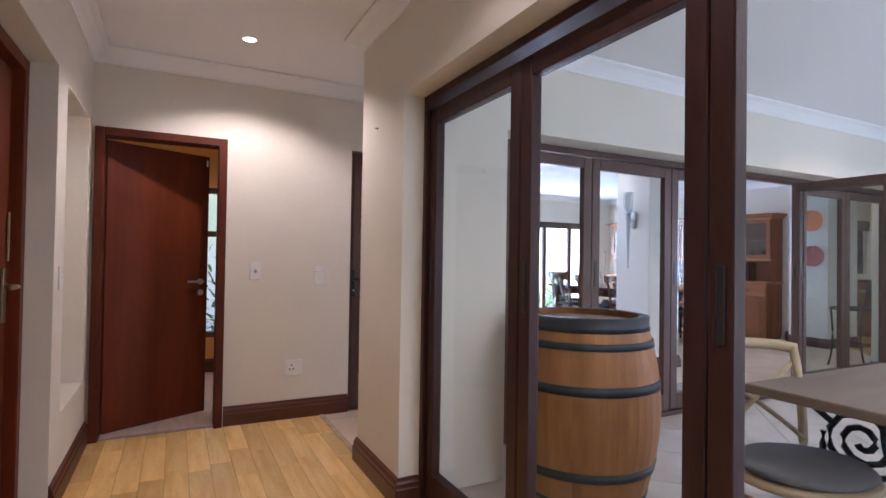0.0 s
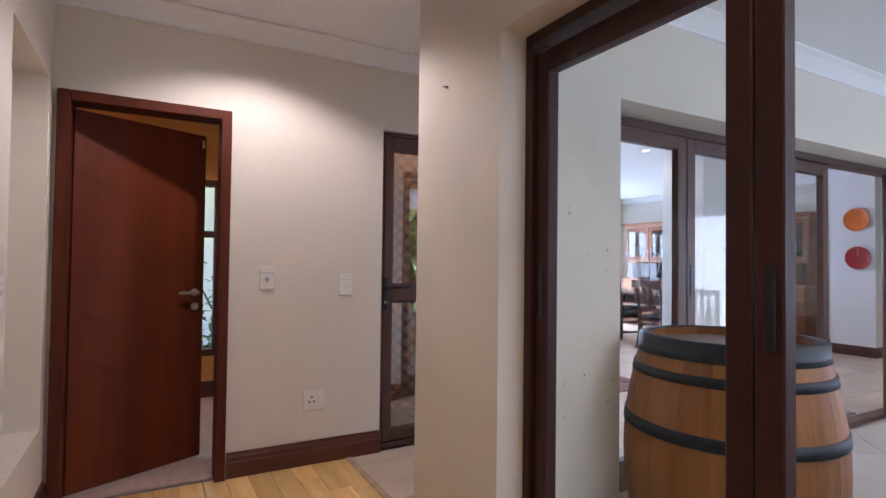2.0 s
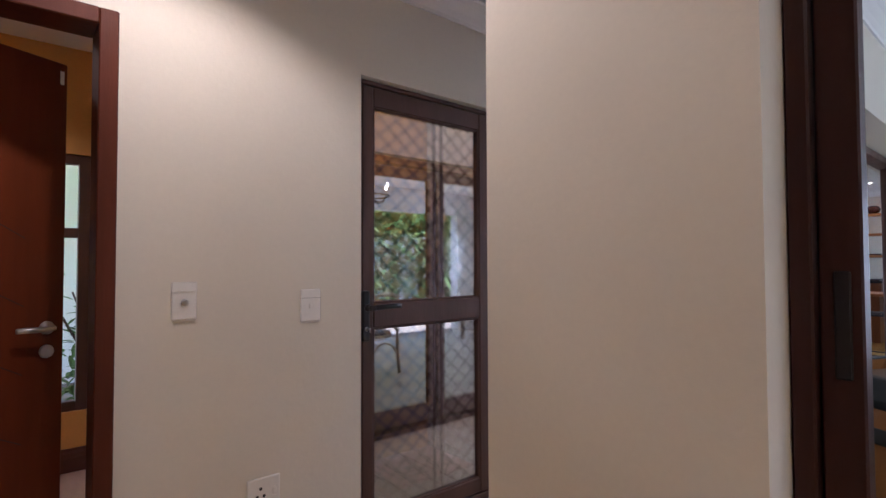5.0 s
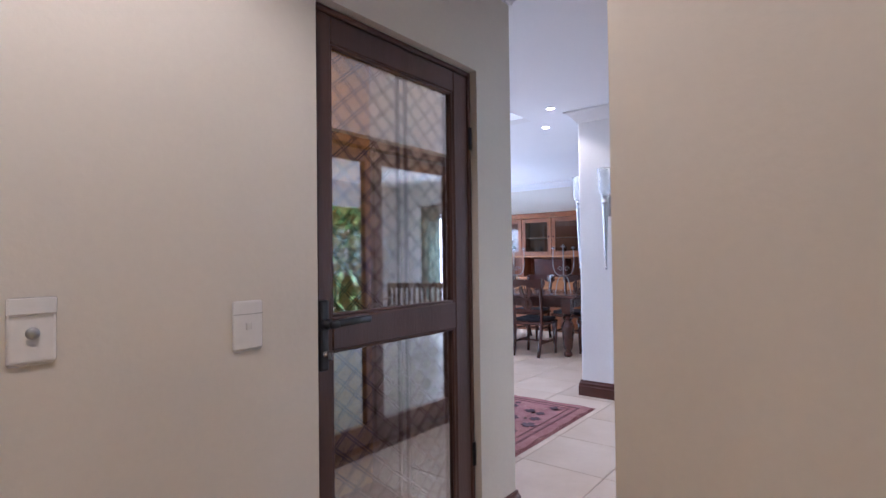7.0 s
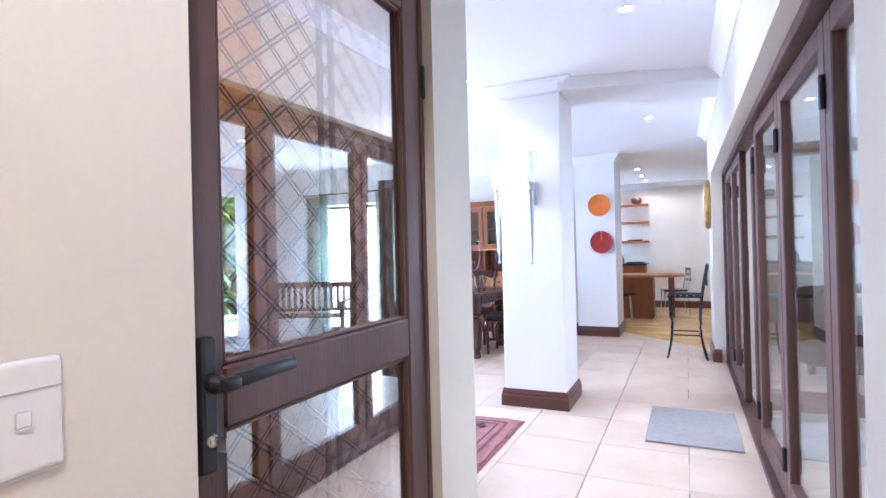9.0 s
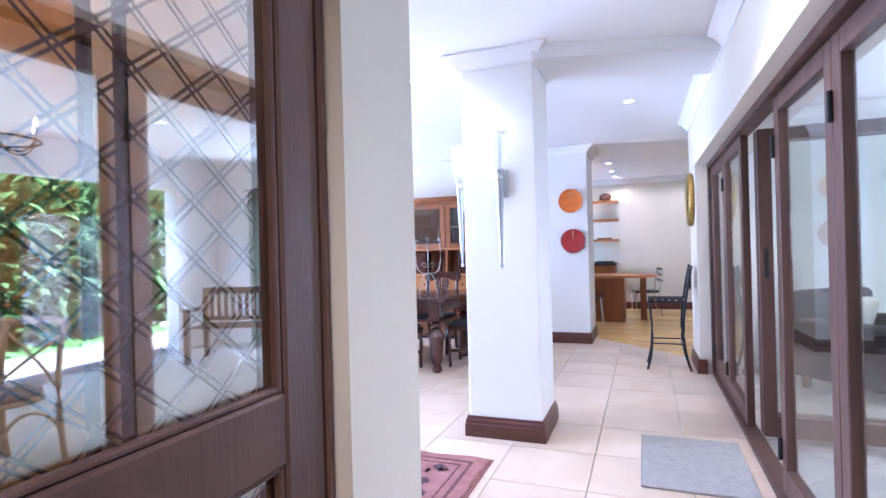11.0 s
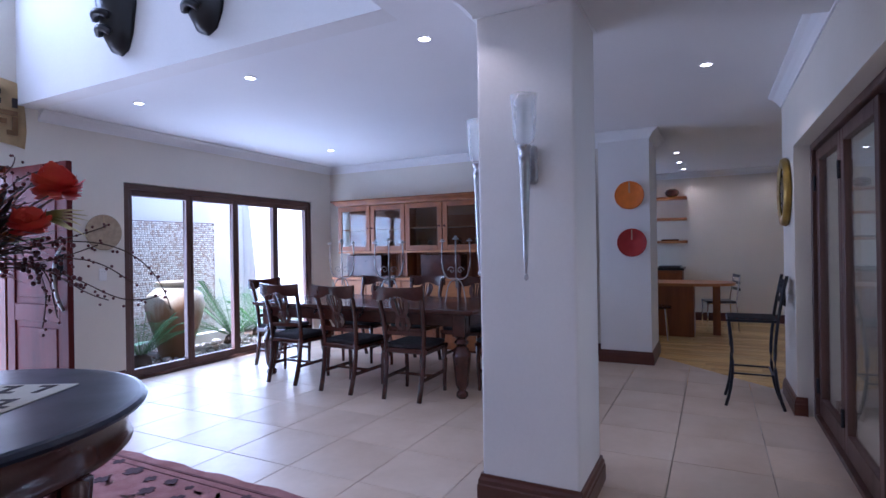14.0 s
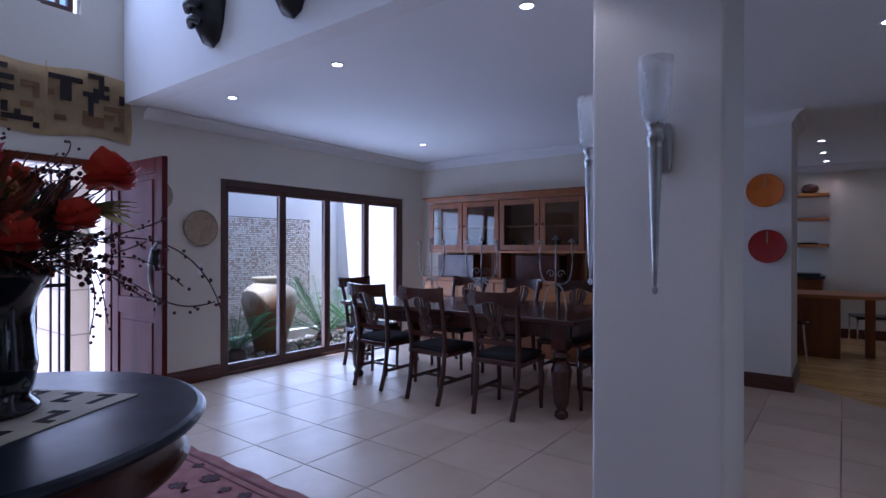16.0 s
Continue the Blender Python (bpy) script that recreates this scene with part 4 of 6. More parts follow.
part("stem", tube([(0, 0, 2.61), (0, 0, 2.18)], 0.008), BLACK_IRON, chand)
part("hoop", tube([(0.28 * math.cos(a * math.pi / 12), 0.28 * math.sin(a * math.pi / 12), 2.15) for a in range(25)], 0.008), BLACK_IRON, chand, smooth=True)
for k in range(6):
    a = k * math.pi / 3
    part("arm", tube(bezier((0, 0, 2.2), (0.1 * math.cos(a), 0.1 * math.sin(a), 2.0), (0.25 * math.cos(a), 0.25 * math.sin(a), 2.05), (0.28 * math.cos(a), 0.28 * math.sin(a), 2.17), 8), 0.006, 6), BLACK_IRON, chand)
    cd = part("candle", lathe([(0.011, 2.17), (0.011, 2.25)], 8, m=pose(0.28 * math.cos(a), 0.28 * math.sin(a), 0)), PLASTIC, chand, "white candle tube")
    part("bulb", lathe([(0.004, 2.25), (0.012, 2.27), (0.009, 2.29), (0.001, 2.31)], 8, m=pose(0.28 * math.cos(a), 0.28 * math.sin(a), 0)), WHITE_LAMP, cd, "lit flame bulb", True)
cur = thing("curtain", "pale green gathered curtain beside the patio door", "curtain", pose(7.53, 0, 0))
for y0 in (-0.75, 0.55):
    bm = bmesh.new()
    rows = []
    for z in (0.03, 1.1, 2.2):
        rows.append([bm.verts.new((-0.05 - 0.035 * math.sin(k * 1.15), y0 + 0.45 * k / 24, z)) for k in range(25)])
    for a, b in zip(rows, rows[1:]):
        for k in range(24):
            bm.faces.new((a[k], a[k + 1], b[k + 1], b[k]))
    bmesh.ops.solidify(bm, geom=bm.faces[:], thickness=0.004)
    part("drape", bm, shade("pale green curtain cloth", (0.45, 0.52, 0.46), 0.9, vary=0.1, scale=8), cur, smooth=True)
part("rod", tube([(-0.06, -0.8, 2.22), (-0.06, 1.05, 2.22)], 0.012), BLACK_IRON, cur, "black curtain rod", True)

# ---- hall things ----
def sconce(m):
    t = thing("wall_sconce", "torch shaped steel wall sconce with a frosted glass cup", "wall lamp", m, "torch sconces")
    cone = lathe([(0.005, 0.03), (0.010, 0.10), (0.018, 0.32), (0.027, 0.55), (0.027, 0.58), (0.031, 0.583), (0.031, 0.596), (0.027, 0.60), (0.028, 0.632), (0.034, 0.636), (0.034, 0.646), (0.027, 0.65)], 20, m=pose(-0.105, 0, 0))
    part("torch", cone, STEEL, t, smooth=True)
    part("finial", lathe([(0.001, -0.002), (0.010, 0.006), (0.012, 0.014), (0.009, 0.024), (0.004, 0.032)], 12, m=pose(-0.105, 0, 0)), STEEL, t, "small steel ball", True)
    part("slot", cube(-0.09, -0.004, 0.32, -0.084, 0.004, 0.57), BLACK_IRON, t, "dark spine")
    part("wall_plate", cube(-0.022, -0.036, 0.47, -0.001, 0.036, 0.66, 0.015, 2), STEEL, t, "steel wall plate", True)
    part("arm", tube([(-0.02, 0, 0.565), (-0.10, 0, 0.565)], 0.008), STEEL, t, smooth=True)
    cup = lathe([(0.028, 0.651), (0.044, 0.662), (0.053, 0.69), (0.057, 0.75), (0.061, 0.83), (0.066, 0.888), (0.063, 0.888), (0.058, 0.83), (0.054, 0.75), (0.050, 0.694), (0.041, 0.667), (0.0, 0.658)], 28, m=pose(-0.105, 0, 0), cap=False)
    part("shade", cup, FROST, t, "frosted bluish glass cup", True)
    return t


sc = sconce(pose(4.812, 4.385, 1.155))
copy_thing(sc, pose(5.06, 4.672, 1.155, 0, 0, -90))


def disc(name, m, material, label, r=0.165):
    t = thing(name, label, "wall plate", m, "round wall plates")
    part("dish", lathe([(0.0, 0.012), (r * 0.5, 0.014), (r * 0.93, 0.026), (r, 0.034), (r * 0.99, 0.028), (r * 0.9, 0.012), (r * 0.3, 0.0), (0.0, 0.0)], 40, cap=False), material, t, smooth=True)
    part("line", cube(-0.006, 0.03, 0.028, 0.006, r * 0.92, 0.034) if r < 0.2 else cube(-0.004, 0.0, 0.028, 0.004, r * 0.7, 0.036), LIGHT_WOOD, t, "thin pale slot")
    return t


disc("wall_plate", pose(8.5, 4.41, 1.885, 90, 0, -90), ORANGE, "round orange lacquered wall plate on the white pier", 0.158)
disc("wall_plate", pose(8.5, 4.39, 1.355, 90, 0, -90), RED, "round red lacquered wall plate on the white pier", 0.158)
disc("wall_plate", pose(5.36, 8.92, 1.53, 90), STRAW, "round woven straw plate on the hall wall", 0.175)
disc("wall_plate", pose(4.93, 8.92, 1.82, 90), STRAW, "round woven straw plate behind the entrance door", 0.15)
switch(pose(5.36, 8.92, 1.12))
ck = thing("wall_clock", "large round gold wall clock on the hall wall", "clock", pose(7.45, hall_face(7.45), 1.74, -90, 0, 0))
part("rim", lathe([(0.20, 0.0), (0.27, 0.0), (0.285, 0.02), (0.27, 0.05), (0.24, 0.055), (0.20, 0.04)], 40, cap=False), GOLD, ck, "broad gilt rim", True)
part("face", lathe([(0.0, 0.0), (0.20, 0.0), (0.205, 0.03), (0.0, 0.032)], 36, cap=False), shade("dark gilt dial", (0.20, 0.13, 0.04), 0.4, metal=0.4, vary=0.4, scale=20), ck, "dark gilt dial")
for k in range(12):
    part("numeral", cube(-0.008, 0.155, 0.03, 0.008, 0.19, 0.036), BLACK_IRON, ck).matrix_local = pose(0, 0, 0, 0, 0, 30 * k)
part("clock_hand", cube(-0.006, -0.02, 0.034, 0.006, 0.14, 0.038), BLACK_IRON, ck, "black hour pointer")

mat_ob = solid("door_mat", cube(4.32, 2.99, 0, 5.13, 3.56, 0.014, 0.006, 2), MAT_GREY, "grey rectangular pile mat on the tiles by the glass doors", "mat")
rug = thing("rug", "worn red woven oriental rug on the tiled floor", "rug", pose(0, 0, 0))
RX0, RX1, RY0, RY1 = 1.75, 4.43, 4.43, 7.28
bm = bmesh.new()
nx, ny = 24, 26
grid = [[bm.verts.new((RX0 + (RX1 - RX0) * i / nx + (0.012 * math.sin(j * 1.7) if i in (0, nx) else 0), RY0 + (RY1 - RY0) * j / ny + (0.010 * math.sin(i * 2.1) if j in (0, ny) else 0), 0.008 + 0.0015 * math.sin(i * 1.3 + j))) for j in range(ny + 1)] for i in range(nx + 1)]
for i in range(nx):
    for j in range(ny):
        bm.faces.new((grid[i][j], grid[i + 1][j], grid[i + 1][j + 1], grid[i][j + 1]))
ex = bmesh.ops.extrude_face_region(bm, geom=bm.faces[:])
for v in ex["geom"]:
    if isinstance(v, bmesh.types.BMVert):
        v.co.z = 0.0
part("field", bm, RUG_RED, rug)
rng = random.Random(4)
bm = bmesh.new()
for i in range(13):
    for j in range(14):
        cx, cy = RX0 + 0.22 + 0.19 * i, RY0 + 0.22 + 0.19 * j
        r = 0.045 + 0.02 * ((i + j) % 2)
        if rng.random() < 0.8:
            r *= rng.uniform(0.5, 1.0)
            cx, cy = cx + rng.uniform(-0.05, 0.05), cy + rng.uniform(-0.05, 0.05)
            for a, b in ((r, r * 0.45), (r * 0.45, r)):
                box(bm, cx - a, cy - b, 0.0085, cx + a, cy + b, 0.0115 + 0.0004 * (a > b))
tagged(part("pattern", bm, RUG_DARK, rug, "dark blue-black woven motifs"), kind="stuff")
bm = bmesh.new()
for k in range(420):
    cx, cy, r = rng.uniform(RX0 + 0.18, RX1 - 0.18), rng.uniform(RY0 + 0.18, RY1 - 0.18), rng.uniform(0.012, 0.032)
    a = rng.choice((0.0, 0.785, 1.57, 2.36))
    c, s_ = math.cos(a), math.sin(a)
    bm.faces.new([bm.verts.new((cx + u * c - v * s_, cy + u * s_ + v * c, 0.0108)) for u, v in ((-r, -r * 0.35), (r, -r * 0.35), (r, r * 0.35), (-r, r * 0.35))])
bmesh.ops.solidify(bm, geom=bm.faces[:], thickness=0.001)
tagged(part("pale_pattern", bm, RUG_PALE, rug, "faded pink woven flecks"), kind="stuff")
bm = bmesh.new()
for off, w in ((0.07, 0.018), (0.13, 0.010)):
    for x0, y0, x1, y1 in ((RX0 + off, RY0 + off, RX1 - off, RY0 + off + w), (RX0 + off, RY1 - off - w, RX1 - off, RY1 - off), (RX0 + off, RY0 + off + w, RX0 + off + w, RY1 - off - w), (RX1 - off - w, RY0 + off + w, RX1 - off, RY1 - off - w)):
        box(bm, x0, y0, 0.0082, x1, y1, 0.0112)
part("border", bm, shade("deep red rug wool", (0.19, 0.075, 0.072), 0.95, vary=0.3, scale=30, grain=0.25, grain_scale=220, bump=0.3, bump_scale=260), rug, "dark border stripes")
bm = bmesh.new()
for k in range(150):
    x = RX0 + (RX1 - RX0) * k / 149
    for yy, s in ((RY0, -1), (RY1, 1)):
        box(bm, x - 0.004, min(yy, yy + s * 0.035), 0.001, x + 0.004, max(yy, yy + s * 0.035), 0.005)
fringe = part("fringe", bm, RUG_RED, rug, "short uneven fringe")
tagged(fringe, kind="stuff")

TX, TY = 2.97, 6.02
rt = thing("round_table", "dark ebonised round pedestal table with a deep apron", "table", pose(TX, TY, 0))
part("tabletop", lathe([(0.0, 0.745), (0.73, 0.745), (0.757, 0.752), (0.763, 0.765), (0.752, 0.778), (0.735, 0.782), (0.0, 0.782)], 72, cap=False), TABLE_BLACK, rt, smooth=False)
part("apron", lathe([(0.66, 0.60), (0.695, 0.60), (0.71, 0.615), (0.695, 0.63), (0.695, 0.72), (0.705, 0.745), (0.66, 0.745), (0.66, 0.60)], 72, cap=False), DINING_WOOD, rt, "dark brown moulded apron", True)
part("pedestal", lathe([(0.14, 0.10), (0.15, 0.16), (0.09, 0.22), (0.07, 0.36), (0.11, 0.46), (0.12, 0.52), (0.07, 0.58), (0.10, 0.68), (0.22, 0.74)], 24), DINING_WOOD, rt, smooth=True)
for k in range(4):
    a = math.radians(45 + 90 * k)
    part("foot", tube(bezier((0.08 * math.cos(a), 0.08 * math.sin(a), 0.20), (0.3 * math.cos(a), 0.3 * math.sin(a), 0.24), (0.36 * math.cos(a), 0.36 * math.sin(a), 0.05), (0.52 * math.cos(a), 0.52 * math.sin(a), 0.045), 10), 0.045, 10, taper=0.8), DINING_WOOD, rt, smooth=True)
for k in range(4):
    a = math.radians(20 + 90 * k)
    part("leg", tube([(0.66 * math.cos(a), 0.66 * math.sin(a), 0.0), (0.68 * math.cos(a), 0.68 * math.sin(a), 0.35), (0.70 * math.cos(a), 0.70 * math.sin(a), 0.61)], 0.035, 10, taper=1.4), DINING_WOOD, rt, smooth=True)
rn = thing("table_runner", "pale linen runner with dark geometric appliqué under the vase", "cloth", pose(3.16, 5.96, 0.782, 0, 0, 28))
part("cloth", cube(-0.28, -0.22, 0.0, 0.28, 0.22, 0.004, 0.001, 1), LINEN, rn)
rng = random.Random(9)
for k in range(9):
    u, v = -0.2 + 0.2 * (k % 3), -0.14 + 0.14 * (k // 3)
    part("motif", cubes([(u - 0.06, v - 0.012, 0.0041, u + 0.06, v + 0.012, 0.0055), (u + 0.03, v + 0.012, 0.0041, u + 0.055, v + 0.05, 0.0055)] + ([(u - 0.06, v - 0.05, 0.0041, u - 0.035, v - 0.012, 0.0055)] if k % 2 else [])), BROWN_CLOTH, rn)

VX, VY, VZ = 3.10, 6.03, 0.786
vs = thing("vase", "glossy black ceramic vase with a flared rim", "vase", pose(VX, VY, VZ) @ Matrix.Diagonal((1.1, 1.1, 1.04, 1)))
part("body", lathe([(0.0, 0.0), (0.125, 0.0), (0.135, 0.008), (0.130, 0.025), (0.108, 0.05), (0.118, 0.09), (0.128, 0.15), (0.120, 0.24), (0.114, 0.30), (0.125, 0.36), (0.155, 0.42), (0.178, 0.455), (0.172, 0.46), (0.148, 0.425), (0.118, 0.36), (0.10, 0.30), (0.0, 0.28)], 48, cap=False), VASE_GLAZE, vs, smooth=True)
bq = thing("flower_arrangement", "dried and silk flowers, berries and twigs in the black vase", "flowers", pose(VX, VY, VZ + 0.42, 0, 0, -52.8) @ Matrix.Diagonal((1.42, 1.42, 1.38, 1)))
rng = random.Random(21)


def stem_dir(spread=1.0):
    a = rng.uniform(0, 2 * math.pi)
    e = rng.uniform(0.15, 1.0) * spread
    return Vector((math.cos(a) * e, math.sin(a) * e, 1.0)).normalized()


for k in range(44):
    d = stem_dir(1.4)
    L = rng.uniform(0.20, 0.40)
    part("twig", tube(bezier((d.x * 0.05, d.y * 0.05, -0.10), d * L * 0.3, d * L * 0.7 + Vector((0, 0, 0.02)), d * L + Vector((rng.uniform(-.05, .05), rng.uniform(-.05, .05), rng.uniform(-.05, .02))), 5), 0.0022, 4), TWIG, bq)


def blade(bm, base, d, length, width, droop=0.25):
    d = d.normalized()
    side = d.cross(Vector((0, 0, 1))).normalized() if abs(d.z) < 0.98 else Vector((1, 0, 0))
    up = side.cross(d)
    prev = None
    for i in range(5):
        u = i / 4
        c = base + d * length * u - Vector((0, 0, droop * length * u * u))
        w = width * math.sin(math.pi * (0.12 + 0.86 * u)) * 0.5
        row = (bm.verts.new(c - side * w), bm.verts.new(c - up * w * 0.25), bm.verts.new(c + side * w))
        if prev:
            for j in range(2):
                bm.faces.new((prev[j], prev[j + 1], row[j + 1], row[j]))
        prev = row


for nm, mt, count, l0, l1, w0, w1, lab in (("autumn_foliage", AUTUMN, 380, 0.06, 0.14, 0.012, 0.028, "narrow rust red leaves"),
                                           ("maroon_foliage", MAROON_LEAF, 380, 0.06, 0.13, 0.006, 0.016, "thin dark maroon leaves"),
                                           ("olive_foliage", OLIVE_LEAF, 260, 0.05, 0.12, 0.008, 0.02, "dried olive brown leaves")):
    leafs = bmesh.new()
    for k in range(count):
        d = stem_dir(1.9)
        blade(leafs, d * rng.uniform(0.05, 0.25), (d + Vector((rng.uniform(-.6, .6), rng.uniform(-.6, .6), rng.uniform(-.7, .5)))), rng.uniform(l0, l1), rng.uniform(w0, w1))
    tagged(part(nm, leafs, mt, bq, lab), kind="stuff")
for k in range(16):
    leafs = bmesh.new()
    d = stem_dir(1.5)
    blade(leafs, d * 0.19, d + Vector((rng.uniform(-.6, .6), rng.uniform(-.6, .6), 0)), 0.10, 0.045)
    part("green_leaf", leafs, LEAF, bq, "small green leaf")
# star shaped sprays of long red leaves
for cx, cy, cz in ((0.135, -0.15, 0.16), (-0.05, -0.19, 0.17), (0.06, 0.14, 0.2)):
    fl = bmesh.new()
    for j in range(13):
        a = 2 * math.pi * j / 13 + rng.uniform(-.2, .2)
        blade(fl, Vector((cx, cy, cz)), Vector((math.cos(a), rng.uniform(-.5, .1), math.sin(a))), rng.uniform(0.07, 0.12), 0.02, 0.1)
    part("star_flower", fl, AUTUMN, bq, "rust red star of pointed leaves")
for px, py, pz, rr in ((0.285, 0.0, 0.245, 0.056), (0.245, -0.05, 0.145, 0.045), (0.07, -0.10, 0.285, 0.045), (-0.10, -0.10, 0.24, 0.055), (0.17, -0.12, 0.10, 0.045), (-0.05, 0.15, 0.24, 0.05)):
    fl = bmesh.new()
    c = Vector((px, py, pz))
    for j in range(40):
        a = rng.uniform(0, 2 * math.pi)
        e = rng.uniform(-0.7, 1.4)
        d = Vector((math.cos(a) * math.cos(e), math.sin(a) * math.cos(e), math.sin(e)))
        blade(fl, c + d * 0.006, d, rr * rng.uniform(0.75, 1.1), rr * 1.5, -0.3)
    part("bloom", fl, PETAL_RED, bq, "ragged red-orange silk bloom", True)
for j in range(6):
    fl = bmesh.new()
    blade(fl, Vector((0.24, -0.01, 0.18)), Vector((1.0, rng.uniform(-.6, .3), -0.25 + 0.13 * j)), 0.115, 0.045)
    part("pale_leaf", fl, CREAM_LEAF, bq, "pale yellow leaf")
AMBER_FRUIT = shade("amber fruit", (0.45, 0.17, 0.03), 0.4, vary=0.3, scale=20)
fruit = mesh_of("fruit", lathe([(0.001, -0.016), (0.012, -0.013), (0.019, 0), (0.013, 0.013), (0.004, 0.017), (0.001, 0.022)], 10), AMBER_FRUIT, True)
for k in range(22):
    d = stem_dir(1.6) * rng.uniform(0.17, 0.25)
    piece("fruit", fruit, bq, Matrix.Translation(d))
# long berry sprays, as plan offset, height
SPRAYS = (((0.10, 0.05), (0.30, 0.14), (0.52, 0.15), (0.575, -0.07)), ((0.10, 0.04), (0.38, 0.08), (0.38, -0.09), (0.54, -0.035)), ((0.12, 0.06), (0.28, 0.09), (0.26, 0.0), (0.28, -0.09)),
          ((0.10, 0.05), (0.28, 0.07), (0.28, -0.02), (0.385, -0.05)), ((0.10, 0.06), (0.25, 0.12), (0.33, 0.13), (0.37, 0.16)), ((0.10, 0.04), (0.20, 0.04), (0.28, 0.05), (0.41, 0.10)),
          ((0.12, 0.05), (0.30, 0.09), (0.27, -0.05), (0.265, -0.11)), ((0.0, 0.10), (0.02, 0.25), (0.0, 0.33), (0.03, 0.375)), ((0.05, 0.20), (0.10, 0.28), (0.17, 0.28), (0.167, 0.34)),
          ((0.10, 0.18), (0.15, 0.28), (0.20, 0.31), (0.225, 0.31)), ((0.08, 0.05), (-0.1, 0.15), (-0.3, 0.1), (-0.35, -0.05)), ((0.1, 0.05), (0.3, 0.06), (0.36, 0.10), (0.47, 0.0)))
berry = mesh_of("berry", lathe([(0.0005, -0.0068), (0.0058, -0.0035), (0.0058, 0.0035), (0.0005, 0.0068)], 7), BERRY, True)
for k, pts in enumerate(SPRAYS):
    yo = 0.03 * (k % 5) - 0.06
    path = bezier(*[(px, yo * (0.4 + 0.3 * i), pz) for i, (px, pz) in enumerate(pts)], 24)
    sp = part("berry_spray", tube(path, 0.0016, 4), TWIG, bq, "trailing twig of dark berries")
    for i in range(6, 25):
        for q in range(2 if i < 15 else 1):
            if rng.random() < 0.75:
                o = path[i] + Vector((rng.uniform(-.016, .016), rng.uniform(-.016, .016), rng.uniform(-.02, .012)))
                piece("berry", berry, sp, Matrix.Translation(o) @ Matrix.Scale(1.0 if i < 12 else 0.6, 4))

# upper wall
tx = thing("wall_hanging", "beige raffia wall hanging with dark geometric appliqué", "wall hanging", pose(4.71, 8.915, 2.24))


def sag(x, z):
    """How the cloth hangs: a slight scallop along its length."""
    u = -x / 1.25 * 24
    return z + 0.030 * math.sin(u * 0.33) + 0.03 * u / 24


bm = bmesh.new()
rows = []
for i in range(25):
    x = -1.25 * i / 24
    rows.append([bm.verts.new((x + 0.015 * math.sin(z * 9), -0.010 - 0.006 * math.sin(i * 0.9 + z * 3), sag(x, z))) for z in (0, 0.15, 0.3, 0.45, 0.55)])
for a, b in zip(rows, rows[1:]):
    for j in range(4):
        bm.faces.new((a[j], a[j + 1], b[j + 1], b[j]))
bmesh.ops.solidify(bm, geom=bm.faces[:], thickness=0.004)
part("cloth", bm, BEIGE_CLOTH, tx, smooth=True)
part("seam", cube(-0.632, -0.026, 0.03, -0.626, -0.017, 0.585), BEIGE_CLOTH, tx)
TAN_CLOTH = shade("tan raffia applique", (0.24, 0.13, 0.05), 0.95, vary=0.3, scale=20, bump=0.2, bump_scale=260)
# applied strips, D dark and T tan, on a grid of 4 cm
PANELS = ((-0.615, """
.......DDD.....
DDDDDD...D.....
..DD.....DD....
..DD....DD...D.
T.DD..DDDDD..D.
..DD...DD......
.......D..TTTT.
.......D.....T.
......TD..TT.T.
.TT...TTTT...T.
......TTTT..TT."""), (-1.235, """
DD.DDDD........
DD.D..DDD......
DD.D...........
......DDDD.TTT.
DDD.DDD......T.
DD...DDDDD...T.
D...DDDD.......
...........TT..
.DDDD...D......
DD..D...D.D....
....D...DDDDD..
.......TT....D."""))
for left, text in PANELS:
    for row, line in enumerate(text.split()):
        for mark, run in itertools.groupby(enumerate(line), key=lambda c: c[1]):
            cells = [c[0] for c in run]
            if mark != ".":
                x0, x1, z = left + 0.04 * cells[0], left + 0.04 * cells[-1] + 0.04, 0.485 - 0.04 * row
                z = sag((x0 + x1) / 2, z)
                part("applique", cube(x0, -0.026 if mark == "D" else -0.0255, z, x1, -0.0175, z + 0.042), BROWN_CLOTH if mark == "D" else TAN_CLOTH, tx)


